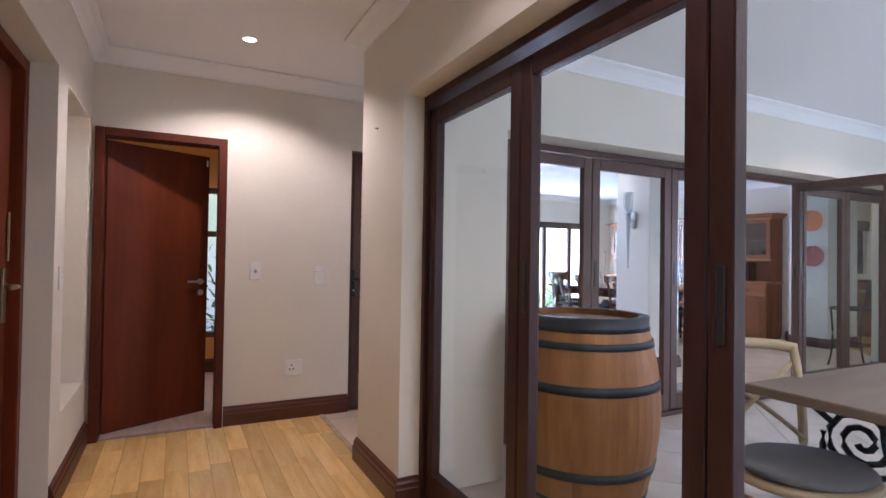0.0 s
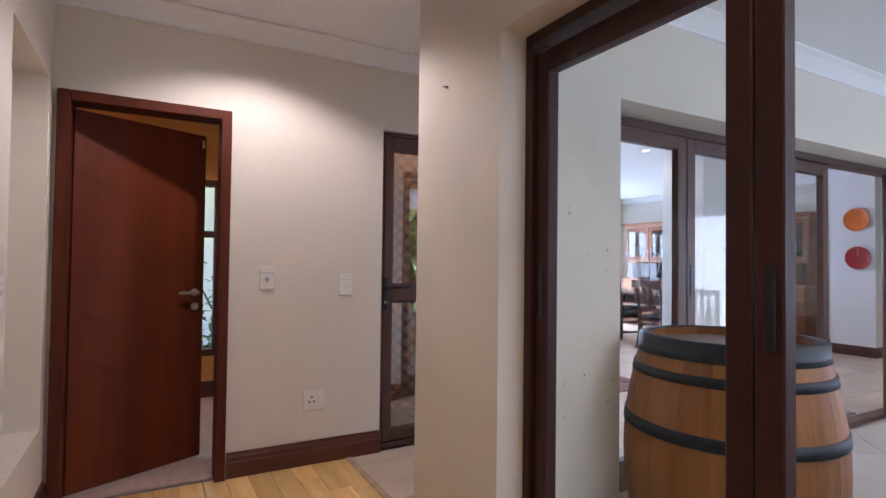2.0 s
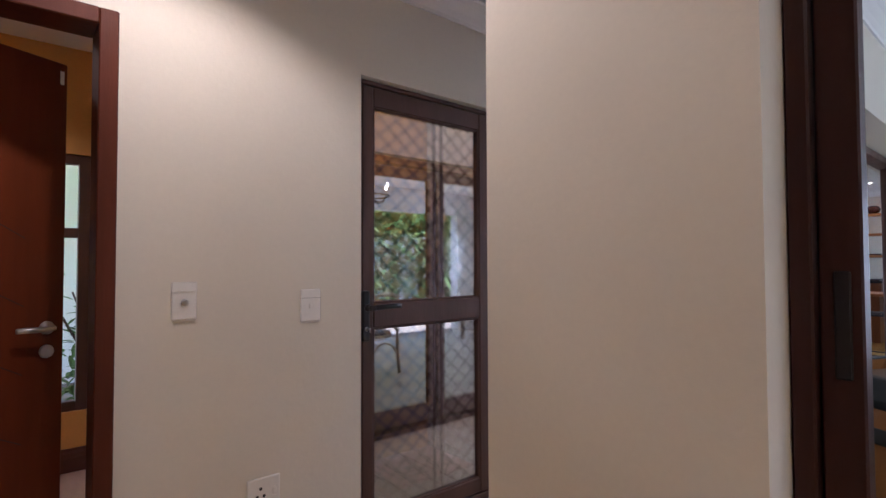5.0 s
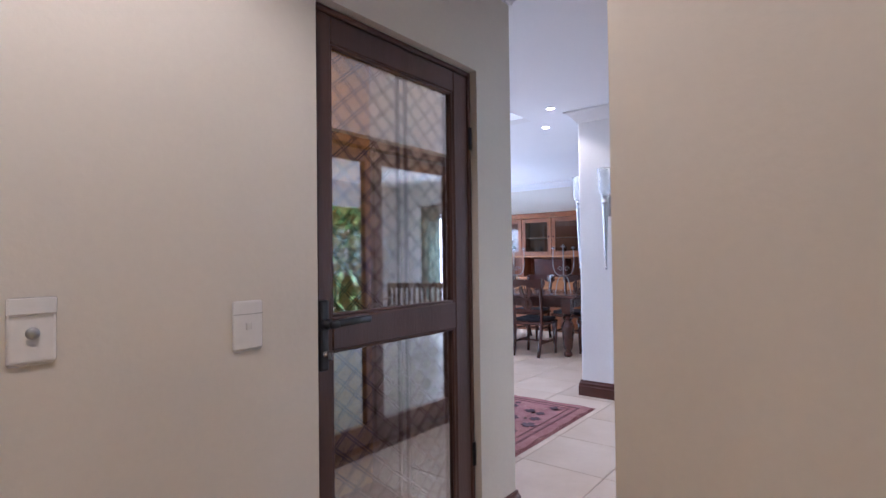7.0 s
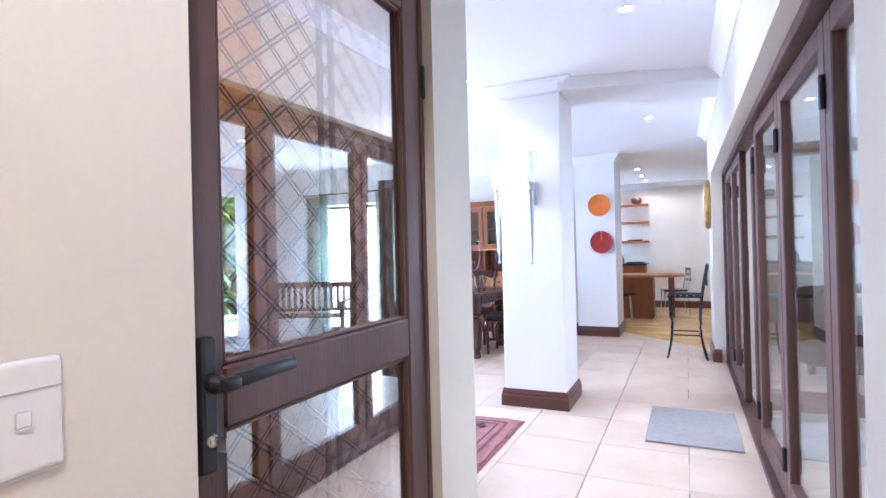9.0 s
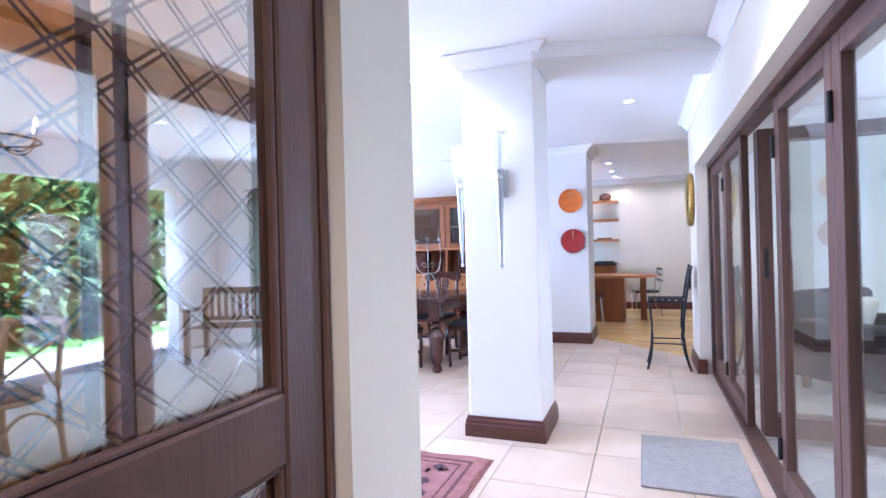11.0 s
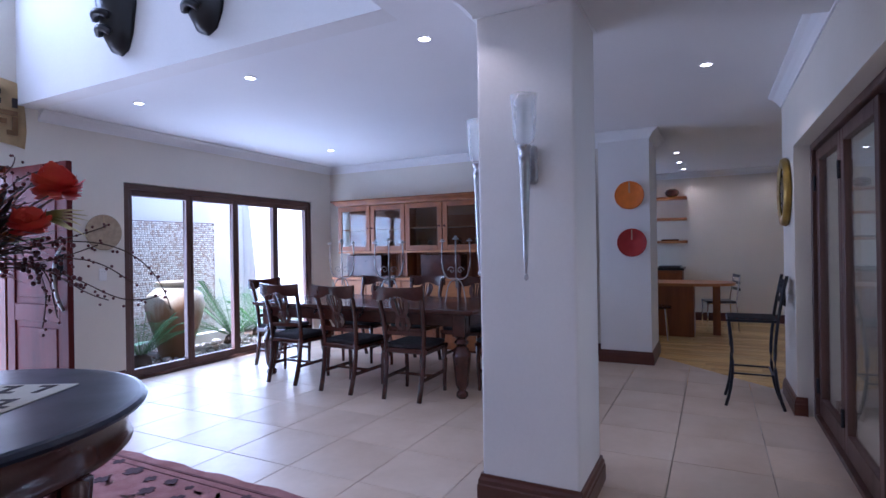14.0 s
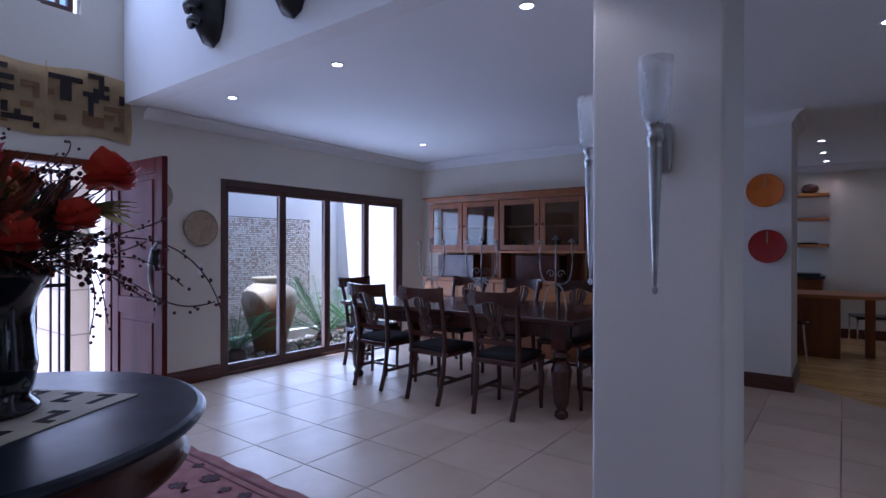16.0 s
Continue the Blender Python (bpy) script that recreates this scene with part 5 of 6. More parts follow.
def mask(m):
    prof = [(0.0, -0.27), (0.05, -0.25), (0.085, -0.18), (0.11, -0.05), (0.115, 0.08), (0.10, 0.2), (0.06, 0.29), (0.0, 0.31)]
    bm = bmesh.new()
    n = 16
    rows = []
    for r, z in prof:
        rows.append([bm.verts.new((max(r, 0.002) * math.cos(math.pi * i / (n - 1)) * 1.0, -max(r, 0.002) * 0.95 * math.sin(math.pi * i / (n - 1)) - 0.002 + (0.03 if z < -0.2 else 0) * 0, z)) for i in range(n)])
    for a, b in zip(rows, rows[1:]):
        for i in range(n - 1):
            bm.faces.new((a[i], a[i + 1], b[i + 1], b[i]))
        bm.faces.new((a[n - 1], a[0], b[0], b[n - 1]))
    out = merge(bm, tube([(0, -0.105, 0.12), (0, -0.150, -0.03)], 0.022, 8, taper=1.3), tube(bezier((-0.05, -0.095, -0.12), (-0.02, -0.13, -0.10), (0.02, -0.13, -0.10), (0.05, -0.095, -0.12), 8), 0.018, 8),
                tube(bezier((-0.04, -0.085, -0.19), (-0.015, -0.115, -0.165), (0.015, -0.115, -0.165), (0.04, -0.085, -0.19), 8), 0.017, 8), tube(bezier((-0.085, -0.07, 0.10), (-0.06, -0.12, 0.14), (-0.02, -0.12, 0.13), (0.0, -0.115, 0.11), 8), 0.014, 8),
                tube(bezier((0.085, -0.07, 0.10), (0.06, -0.12, 0.14), (0.02, -0.12, 0.13), (0.0, -0.115, 0.11), 8), 0.014, 8))
    return solid("wooden_mask", out, MASK_WOOD, "black carved wooden mask hung on the upper wall", "mask", group="carved masks", m=m, smooth=True)


mask(pose(4.66, 7.42, 3.18, 0, 0, -90) @ Matrix.Scale(1.55, 4))
mask(pose(4.66, 6.50, 3.15, 0, 0, -90) @ Matrix.Scale(1.55, 4))

# ---- dining ----
def turned_leg(h, r=0.05):
    return lathe([(r * 0.5, 0), (r * 0.75, 0.02), (r * 0.7, 0.05), (r * 0.45, 0.07), (r * 0.8, 0.12), (r * 1.0, 0.28), (r * 1.15, 0.38), (r * 0.85, 0.44), (r * 0.6, 0.46), (r * 0.95, 0.49), (r * 0.6, 0.52), (r * 0.9, 0.545)], 16)


DX0, DX1, DY0, DY1 = 6.36, 7.50, 5.42, 7.98
dt = thing("dining_table", "long polished dark mahogany dining table on turned legs", "table", pose(0, 0, 0))
part("tabletop", cube(DX0, DY0, 0.752, DX1, DY1, 0.785, 0.010, 2), DINING_WOOD, dt)
part("moulding", cube(DX0 + 0.02, DY0 + 0.02, 0.738, DX1 - 0.02, DY1 - 0.02, 0.752, 0.004, 1), DINING_WOOD, dt)
for x0, y0, x1, y1 in ((DX0 + 0.09, DY0 + 0.15, DX0 + 0.115, DY1 - 0.15), (DX1 - 0.115, DY0 + 0.15, DX1 - 0.09, DY1 - 0.15), (DX0 + 0.15, DY0 + 0.09, DX1 - 0.15, DY0 + 0.115), (DX0 + 0.15, DY1 - 0.115, DX1 - 0.15, DY1 - 0.09)):
    part("apron", cube(x0, y0, 0.625, x1, y1, 0.738, 0.003, 1), DINING_WOOD, dt)
for x in (DX0 + 0.12, DX1 - 0.12):
    for yy in (DY0 + 0.15, DY1 - 0.15):
        lg = part("leg", merge(turned_leg(0.6, 0.072), cube(-0.06, -0.06, 0.545, 0.06, 0.06, 0.738, 0.004, 1)), DINING_WOOD, dt)
        lg.matrix_local = pose(x, yy, 0)


def dining_chair(m):
    t = thing("dining_chair", "dark mahogany dining chair with a carved splat back and dark seat", "chair", m, "chairs round the dining table")
    for sx in (-1, 1):
        part("front_leg", tube(bezier((sx * 0.20, 0.20, 0), (sx * 0.19, 0.20, 0.15), (sx * 0.215, 0.215, 0.3), (sx * 0.20, 0.20, 0.43), 6), 0.017, 8, taper=1.45), DINING_WOOD, t, smooth=True)
        part("back_post", tube(bezier((sx * 0.175, -0.27, 0), (sx * 0.185, -0.17, 0.3), (sx * 0.19, -0.16, 0.6), (sx * 0.215, -0.29, 0.97), 10), 0.022, 8), DINING_WOOD, t, smooth=True)
        part("stretcher", cube(sx * 0.19 - 0.009, -0.20, 0.165, sx * 0.19 + 0.009, 0.20, 0.195, 0.003, 1), DINING_WOOD, t)
    part("stretcher", cube(-0.185, -0.02, 0.168, 0.185, 0.0, 0.192, 0.003, 1), DINING_WOOD, t)
    part("seat_frame", cube(-0.225, -0.205, 0.40, 0.225, 0.235, 0.445, 0.008, 1), DINING_WOOD, t)
    part("seat", cube(-0.205, -0.185, 0.445, 0.205, 0.22, 0.485, 0.018, 3), DARK_FABRIC, t, "dark padded seat")
    bm = bmesh.new()
    prev = None
    for i in range(13):
        u = i / 12 * 2 - 1
        x = u * 0.245
        yb = -0.29 - 0.03 * (1 - u * u)
        zt, zb = 0.988 + 0.014 * u * u, 0.895 + 0.020 * math.cos(u * 4.5)
        row = [bm.verts.new(p) for p in ((x, yb - 0.011, zb), (x, yb + 0.011, zb), (x, yb + 0.009, zt), (x, yb - 0.013, zt))]
        if prev:
            for j in range(4):
                bm.faces.new((prev[j], prev[(j + 1) % 4], row[(j + 1) % 4], row[j]))
        else:
            bm.faces.new(row)
        prev = row
    bm.faces.new(prev[::-1])
    part("crest_rail", bm, DINING_WOOD, t)
    part("lower_rail", cube(-0.185, -0.205, 0.56, 0.185, -0.185, 0.60, 0.003, 1), DINING_WOOD, t)
    sp = bmesh.new()
    outline = [(0.035, 0.60), (0.075, 0.65), (0.060, 0.71), (0.040, 0.74), (0.075, 0.80), (0.085, 0.86), (0.055, 0.905)]
    for sx in (-1, 1):
        prev = None
        for r, z in outline:
            yb = -0.195 - 0.10 * ((z - 0.58) / 0.35) ** 1.3
            row = [sp.verts.new(p) for p in ((sx * (r - 0.036), yb - 0.007, z), (sx * (r + 0.006), yb - 0.007, z), (sx * (r + 0.006), yb + 0.007, z), (sx * (r - 0.036), yb + 0.007, z))]
            if prev:
                for j in range(4):
                    sp.faces.new((prev[j], prev[(j + 1) % 4], row[(j + 1) % 4], row[j]))
            else:
                sp.faces.new(row)
            prev = row
        sp.faces.new(prev[::-1])
    for off in (-0.02, 0.0, 0.02):
        tube([(off * 0.6, -0.20, 0.60), (off, -0.235, 0.74), (off * 1.8, -0.29, 0.905)], 0.0095, 6, sp)
    box(sp, -0.045, -0.243, 0.72, 0.045, -0.228, 0.75)
    part("splat", sp, DINING_WOOD, t, "pierced lyre shaped splat")
    return t


dc = dining_chair(pose(6.47, 7.42, 0, 0, 0, -90))
for cx, cy, rz in ((6.42, 6.70, -92), (6.44, 6.02, -88), (7.55, 7.35, 92), (7.58, 6.68, 88), (7.56, 6.0, 91), (6.93, 8.08, 180), (6.98, 5.34, 3)):
    copy_thing(dc, pose(cx, cy, 0, 0, 0, rz))


def candelabra(m, arms=3):
    t = thing("candelabra", "tall scrolled silver grey metal candelabra on the dining table", "candelabra", m, "table candelabras")
    part("stem", tube([(0, 0, 0.15), (0, 0, 0.62)], 0.007, 8), SILVER, t, smooth=True)
    for k in range(3):
        a = k * 2 * math.pi / 3 + 0.4
        part("foot", tube(bezier((0, 0, 0.22), (0.10 * math.cos(a), 0.10 * math.sin(a), 0.26), (0.10 * math.cos(a), 0.10 * math.sin(a), 0.05), (0.12 * math.cos(a), 0.12 * math.sin(a), 0.004), 10), 0.006, 6), SILVER, t, smooth=True)
    for s in (-1, 1):
        ar = part("arm", tube(bezier((0, 0, 0.24), (0, s * 0.16, 0.20), (0, s * 0.18, 0.35), (0, s * 0.155, 0.60), 12), 0.006, 6), SILVER, t, smooth=True)
        part("cup", lathe([(0.006, 0.60), (0.028, 0.604), (0.030, 0.612), (0.012, 0.616), (0.012, 0.63)], 12, m=pose(0, s * 0.155, 0)), SILVER, ar, smooth=True)
        part("scroll", tube([(0, s * (0.05 + (0.042 - 0.003 * k) * math.cos(0.6 * k)), 0.32 + (0.042 - 0.003 * k) * math.sin(0.6 * k)) for k in range(13)], 0.004, 6), SILVER, t, smooth=True)
    part("cup", lathe([(0.006, 0.62), (0.030, 0.624), (0.034, 0.634), (0.014, 0.638), (0.014, 0.66)], 12), SILVER, t, smooth=True)
    return t


ca = candelabra(pose(6.93, 7.22, 0.785))
copy_thing(ca, pose(6.95, 6.62, 0.785, 0, 0, 8))
copy_thing(ca, pose(6.93, 5.83, 0.785, 0, 0, -6))

# dresser
CY0, CY1, CXF = 5.05, 8.53, 8.42
dr = thing("dresser", "tall honey pine dresser with glazed doors and open shelf", "dresser", pose(0, 0, 0))
part("base", cube(CXF, CY0, 0.06, 8.845, CY1, 0.90, 0.004, 1), PINE, dr)
part("plinth", cube(CXF + 0.04, CY0 + 0.02, 0, 8.845, CY1 - 0.02, 0.06), PINE, dr)
part("worktop", cube(CXF - 0.03, CY0 - 0.02, 0.90, 8.845, CY1 + 0.02, 0.935, 0.006, 2), PINE_FLAT, dr)
part("back", cube(8.815, CY0, 0.935, 8.845, CY1, 1.98), PINE, dr)
for k in range(86):
    yb = CY0 + 0.02 + 0.04 * k
    if yb + 0.036 < CY1:
        part("bead_board", cube(8.803, yb, 0.936, 8.815, yb + 0.036, 1.275, 0.004, 1), PINE, dr)
part("mid_shelf", cube(8.53, CY0, 1.275, 8.815, CY1, 1.305, 0.003, 1), PINE_FLAT, dr)
part("inner_shelf", cube(8.57, CY0, 1.61, 8.815, CY1, 1.625), PINE_FLAT, dr)
part("top", cube(8.53, CY0, 1.965, 8.845, CY1, 1.99), PINE_FLAT, dr)
part("crown", sweep_profile([(0, 0), (0.02, 0), (0.03, 0.02), (0.06, 0.05), (0.075, 0.055), (0.075, 0.075), (0, 0.075)], [(8.845, CY1), (8.53, CY1), (8.53, CY0), (8.845, CY0)]), PINE, dr).matrix_local = pose(0, 0, 1.972)
ND = 6
dw = (CY1 - CY0) / ND
DARK_IN = glass_material("dresser glass", (0.80, 0.83, 0.82), 1.2)
for k in range(ND):
    ya, yb = CY0 + dw * k, CY0 + dw * (k + 1)
    if k % 2 == 0:
        part("divider", cube(8.55, ya - 0.0125 if k else ya, 0.935, 8.815, ya + 0.0125, 1.965), PINE, dr)
    door = part("door", merge(cube(8.525, ya + 0.008, 1.31, 8.55, ya + 0.075, 1.955, 0.003, 1), cube(8.525, yb - 0.075, 1.31, 8.55, yb - 0.008, 1.955, 0.003, 1),
                              cube(8.525, ya + 0.075, 1.31, 8.55, yb - 0.075, 1.375, 0.003, 1), cube(8.525, ya + 0.075, 1.885, 8.55, yb - 0.075, 1.955, 0.003, 1)), PINE, dr)
    part("pane", cube(8.535, ya + 0.07, 1.37, 8.539, yb - 0.07, 1.89), DARK_IN, door, "glass pane").visible_shadow = False
    hy = yb - 0.04 if k % 2 == 0 else ya + 0.04
    part("knob", lathe([(0.008, 0), (0.008, 0.012), (0.016, 0.02), (0.012, 0.032), (0.002, 0.034)], 12, m=pose(8.525, hy, 1.63, 0, -90)), DINING_WOOD, door, "small turned knob", True)
    lo = part("door", cube(CXF - 0.012, ya + 0.012, 0.10, CXF, yb - 0.012, 0.68, 0.004, 1), PINE, dr)
    part("panel", cube(CXF - 0.020, ya + 0.09, 0.17, CXF - 0.012, yb - 0.09, 0.61, 0.006, 1), PINE, lo)
    dwr = part("drawer", cube(CXF - 0.012, ya + 0.012, 0.70, CXF, yb - 0.012, 0.885, 0.004, 1), PINE_FLAT, dr)
    part("knob", lathe([(0.008, 0), (0.008, 0.012), (0.016, 0.02), (0.012, 0.032), (0.002, 0.034)], 12, m=pose(CXF - 0.012, (ya + yb) / 2, 0.79, 0, -90)), DINING_WOOD, dwr, "small turned knob", True)
# glassware and boxes in the dresser
gl = solid("wine_glass", lathe([(0.03, 0), (0.03, 0.003), (0.004, 0.006), (0.004, 0.06), (0.028, 0.08), (0.034, 0.12), (0.03, 0.15), (0.028, 0.15), (0.031, 0.12), (0.025, 0.084), (0.0, 0.068)], 12, cap=False), glass_material("glassware", (0.92, 0.95, 0.95), 3.0), "clear stemmed wine glass in the dresser", "glass", group="dresser glasses", m=pose(8.66, 6.35, 1.305), smooth=True)
for k in range(14):
    copy_thing(gl, pose(8.66 + 0.07 * (k % 2), CY0 + 0.2 + 0.225 * k, 1.305))
ev = solid("serving_box", cube(-0.11, -0.30, 0, 0.11, 0.30, 0.31, 0.004, 1), DINING_WOOD, "dark wooden box standing in the open dresser shelf", "box", group="dresser boxes", m=pose(8.68, 8.10, 0.935))
copy_thing(ev, pose(8.68, 6.85, 0.935))
copy_thing(ev, pose(8.68, 5.75, 0.935))
copy_thing(switch(pose(8.85, 4.88, 1.12, 0, 0, -90)), pose(8.85, 4.96, 1.3, 0, 0, -90))

# ---- bar stool and kitchen ----
st = thing("bar_stool", "black wrought iron bar stool with woven strap seat and back", "bar stool", pose(7.33, 3.31, 0))
for sx in (-0.17, 0.17):
    part("front_leg", tube(bezier((sx, 0.20, 0), (sx, 0.12, 0.25), (sx, 0.15, 0.5), (sx, 0.17, 0.70), 10), 0.012, 8), BLACK_IRON, st, smooth=True)
    part("back_leg", tube(bezier((sx, -0.21, 0), (sx, -0.10, 0.3), (sx, -0.15, 0.65), (sx, -0.235, 1.06), 12), 0.012, 8), BLACK_IRON, st, smooth=True)
    part("side_bar", tube([(sx, 0.145, 0.27), (sx, -0.135, 0.27)], 0.008, 6), BLACK_IRON, st)
part("foot_bar", tube([(-0.17, 0.145, 0.30), (0.17, 0.145, 0.30)], 0.008, 6), BLACK_IRON, st)
part("foot_bar", tube([(-0.17, -0.135, 0.27), (0.17, -0.135, 0.27)], 0.008, 6), BLACK_IRON, st)
part("seat_frame", tube([(-0.18, -0.16, 0.70), (0.18, -0.16, 0.70), (0.18, 0.18, 0.70), (-0.18, 0.18, 0.70), (-0.18, -0.16, 0.70)], 0.011, 8), BLACK_IRON, st)
for k in range(5):
    part("seat_strap", cube(-0.18, -0.14 + 0.065 * k, 0.705 + 0.004 * (k % 2), 0.18, -0.095 + 0.065 * k, 0.717 + 0.004 * (k % 2), 0.002, 1), DARK_FABRIC, st)
    part("cross_strap", cube(-0.165 + 0.068 * k, -0.16, 0.716, -0.12 + 0.068 * k, 0.18, 0.724, 0.002, 1), DARK_FABRIC, st)
for k in range(3):
    part("back_strap", cube(-0.17, -0.232 + 0.012 * (2 - k), 0.84 + 0.07 * k, 0.17, -0.222 + 0.012 * (2 - k), 0.885 + 0.07 * k, 0.002, 1), DARK_FABRIC, st)
for k in range(4):
    part("back_strap", cube(-0.14 + 0.075 * k, -0.228, 0.82, -0.10 + 0.075 * k, -0.214, 1.03, 0.002, 1), DARK_FABRIC, st)

for k, z in enumerate((1.36, 1.76, 2.13)):
    solid("wall_shelf", cube(12.34, 3.98, z, 12.6, 4.75, z + 0.045, 0.004, 1), PINE_FLAT, "thick floating honey wood shelf on the kitchen wall", "shelf", group="floating shelves")
solid("bowl", lathe([(0.0, 0.0), (0.05, 0.0), (0.10, 0.03), (0.12, 0.08), (0.09, 0.13), (0.04, 0.15), (0.0, 0.15)], 20, cap=False), DINING_WOOD, "round dark wooden bowl on the top shelf", "bowl", m=pose(12.46, 4.22, 2.175), smooth=True)
solid("book", cube(12.38, 4.12, 1.405, 12.56, 4.40, 1.43, 0.003, 1), DINING_WOOD, "dark flat book on the lowest shelf", "book")
kc = thing("kitchen_counter", "honey wood kitchen counter with dark granite top", "kitchen counter", pose(0, 0, 0))
part("body", cube(11.95, 4.05, 0.08, 12.58, 5.48, 0.90, 0.003, 1), PINE, kc)
part("plinth", cube(12.0, 4.08, 0.0, 12.58, 5.48, 0.08), BLACK_IRON, kc)
part("worktop", cube(11.92, 4.02, 0.90, 12.6, 5.48, 0.94, 0.004, 1), GRANITE, kc, "dark granite worktop")
for k in range(3):
    part("door", cube(11.935, 4.07 + 0.47 * k, 0.12, 11.95, 4.52 + 0.47 * k, 0.87, 0.004, 1), PINE, kc)
solid("kettle", lathe([(0.0, 0), (0.08, 0.0), (0.09, 0.03), (0.08, 0.12), (0.05, 0.18), (0.02, 0.20), (0.015, 0.22), (0.0, 0.22)], 20, cap=False), BLACK_PLASTIC, "black kettle on the kitchen counter", "kettle", m=pose(12.2, 4.55, 0.94), smooth=True)
solid("hob", cube(12.05, 4.08, 0.941, 12.5, 4.42, 0.97, 0.004, 1), BLACK_PLASTIC, "black hob on the granite worktop", "hob")
kt = thing("breakfast_table", "honey wood breakfast table with a rounded end and panel base", "table", pose(0, 0, 0))
bm = bmesh.new()
pts = [(10.5, 4.9), (10.5, 3.75)] + [(10.95 - 0.45 * math.cos(a), 3.75 - 0.45 * math.sin(a)) for a in [math.pi * k / 16 for k in range(1, 16)]] + [(11.4, 3.75), (11.4, 4.9)]
lo, hi = [bm.verts.new((x, yy, 0.735)) for x, yy in pts], [bm.verts.new((x, yy, 0.775)) for x, yy in pts]
bm.faces.new(lo)
bm.faces.new(hi)
for i in range(len(pts)):
    bm.faces.new((lo[i], lo[(i + 1) % len(pts)], hi[(i + 1) % len(pts)], hi[i]))
part("tabletop", bm, PINE_FLAT, kt)
part("base", cube(10.62, 3.84, 0, 11.28, 4.88, 0.735, 0.004, 1), PINE, kt)
part("leg", cube(10.9, 3.50, 0, 11.0, 3.60, 0.735, 0.004, 1), PINE, kt)


def chrome_chair(m):
    t = thing("kitchen_chair", "chrome tube kitchen chair with black seat and back", "chair", m, "kitchen chairs")
    for sx in (-0.19, 0.19):
        part("front_leg", tube([(sx, 0.2, 0), (sx, 0.19, 0.44)], 0.011, 8), CHROME, t, smooth=True)
        part("back_leg", tube([(sx, -0.24, 0), (sx, -0.2, 0.44), (sx * 0.9, -0.26, 0.86)], 0.011, 8), CHROME, t, smooth=True)
        part("rail", tube([(sx, 0.19, 0.43), (sx, -0.2, 0.43)], 0.010, 8), CHROME, t)
    part("seat", cube(-0.21, -0.2, 0.44, 0.21, 0.21, 0.47, 0.012, 2), BLACK_PLASTIC, t, "black seat")
    for z in (0.62, 0.72, 0.82):
        part("back_slat", cube(-0.18, -0.262, z, 0.18, -0.245, z + 0.045, 0.005, 1), BLACK_PLASTIC, t, "black back slat")
    return t


chrome_chair(pose(11.45, 3.52, 0, 0, 0, 12))
ks = thing("kitchen_stool", "low stool with a round wooden seat and chrome legs", "stool", pose(10.28, 4.28, 0))
part("seat", lathe([(0.0, 0.44), (0.16, 0.44), (0.17, 0.45), (0.17, 0.465), (0.16, 0.475), (0.0, 0.475)], 24, cap=False), DINING_WOOD, ks)
for k in range(4):
    a = math.radians(45 + 90 * k)
    part("leg", tube([(0.17 * math.cos(a), 0.17 * math.sin(a), 0), (0.12 * math.cos(a), 0.12 * math.sin(a), 0.44)], 0.009, 8), CHROME, ks)

# ---- courtyard and garden ----
CW = shade("white garden wall paint", (0.84, 0.83, 0.80), 0.85, vary=0.06, scale=1.5, bump=0.05, bump_scale=30)
wall("garden_wall_north", [(4.75, 10.95, -0.15, 12.0, 11.15, 3.4), (4.75, 9.13, -0.15, 4.95, 10.95, 3.4)], CW, "white painted courtyard wall")
wall("garden_wall_east", [(8.95, 9.13, -0.15, 9.15, 10.95, 3.4)], CW, "white painted courtyard wall")
solid("courtyard_bed", cubes([(4.95, 9.14, -0.15, 8.95, 10.95, -0.02)]), shade("brown soil", (0.12, 0.08, 0.05), 0.95, vary=0.3, scale=10, bump=0.3), "brown soil of the planted courtyard bed", "planting bed", "structure")
solid("planter_kerb", cubes([(4.96, 10.30, -0.02, 8.35, 10.42, 0.12)]), CW, "pale rendered kerb in front of the stone panel", "kerb", "structure")
mo = solid("stone_panel", cubes([(4.96, 10.90, 0.12, 8.3, 10.948, 1.80)]), GROUT, "mosaic cladding panel of small brown and white stones", "cladding panel", "structure")
rng = random.Random(3)
verts, faces, n0 = [], [], 0
zc = 0.13
while zc < 1.78:
    xc = 4.97 + rng.uniform(0, 0.04)
    while xc < 8.27:
        w, h, d = rng.uniform(0.022, 0.042), 0.027, rng.uniform(0.006, 0.02)
        y1, y0 = 10.90, 10.90 - d
        verts += [(xc, y1, zc), (xc + w, y1, zc), (xc + w, y1, zc + h), (xc, y1, zc + h), (xc + 0.003, y0, zc + 0.003), (xc + w - 0.003, y0, zc + 0.003), (xc + w - 0.003, y0, zc + h - 0.003), (xc + 0.003, y0, zc + h - 0.003)]
        for f in ((4, 5, 6, 7), (0, 1, 5, 4), (1, 2, 6, 5), (2, 3, 7, 6), (3, 0, 4, 7)):
            faces.append([n0 + i for i in f])
        n0 += 8
        xc += w + 0.006
    zc += 0.032
me = bpy.data.meshes.new("stones")
me.from_pydata(verts, [], faces)
isl = shade("mosaic stone", (0.62, 0.55, 0.48), 0.8, vary=0.1, scale=30)
nt = isl.node_tree
geo, rmp = nt.nodes.new("ShaderNodeNewGeometry"), nt.nodes.new("ShaderNodeValToRGB")
rmp.color_ramp.elements[0].color, rmp.color_ramp.elements[1].color = (0.58, 0.47, 0.38, 1), (0.90, 0.87, 0.82, 1)
rmp.color_ramp.elements[0].position, rmp.color_ramp.elements[1].position = 0.05, 0.55
nt.links.new(geo.outputs["Random Per Island"], rmp.inputs[0])
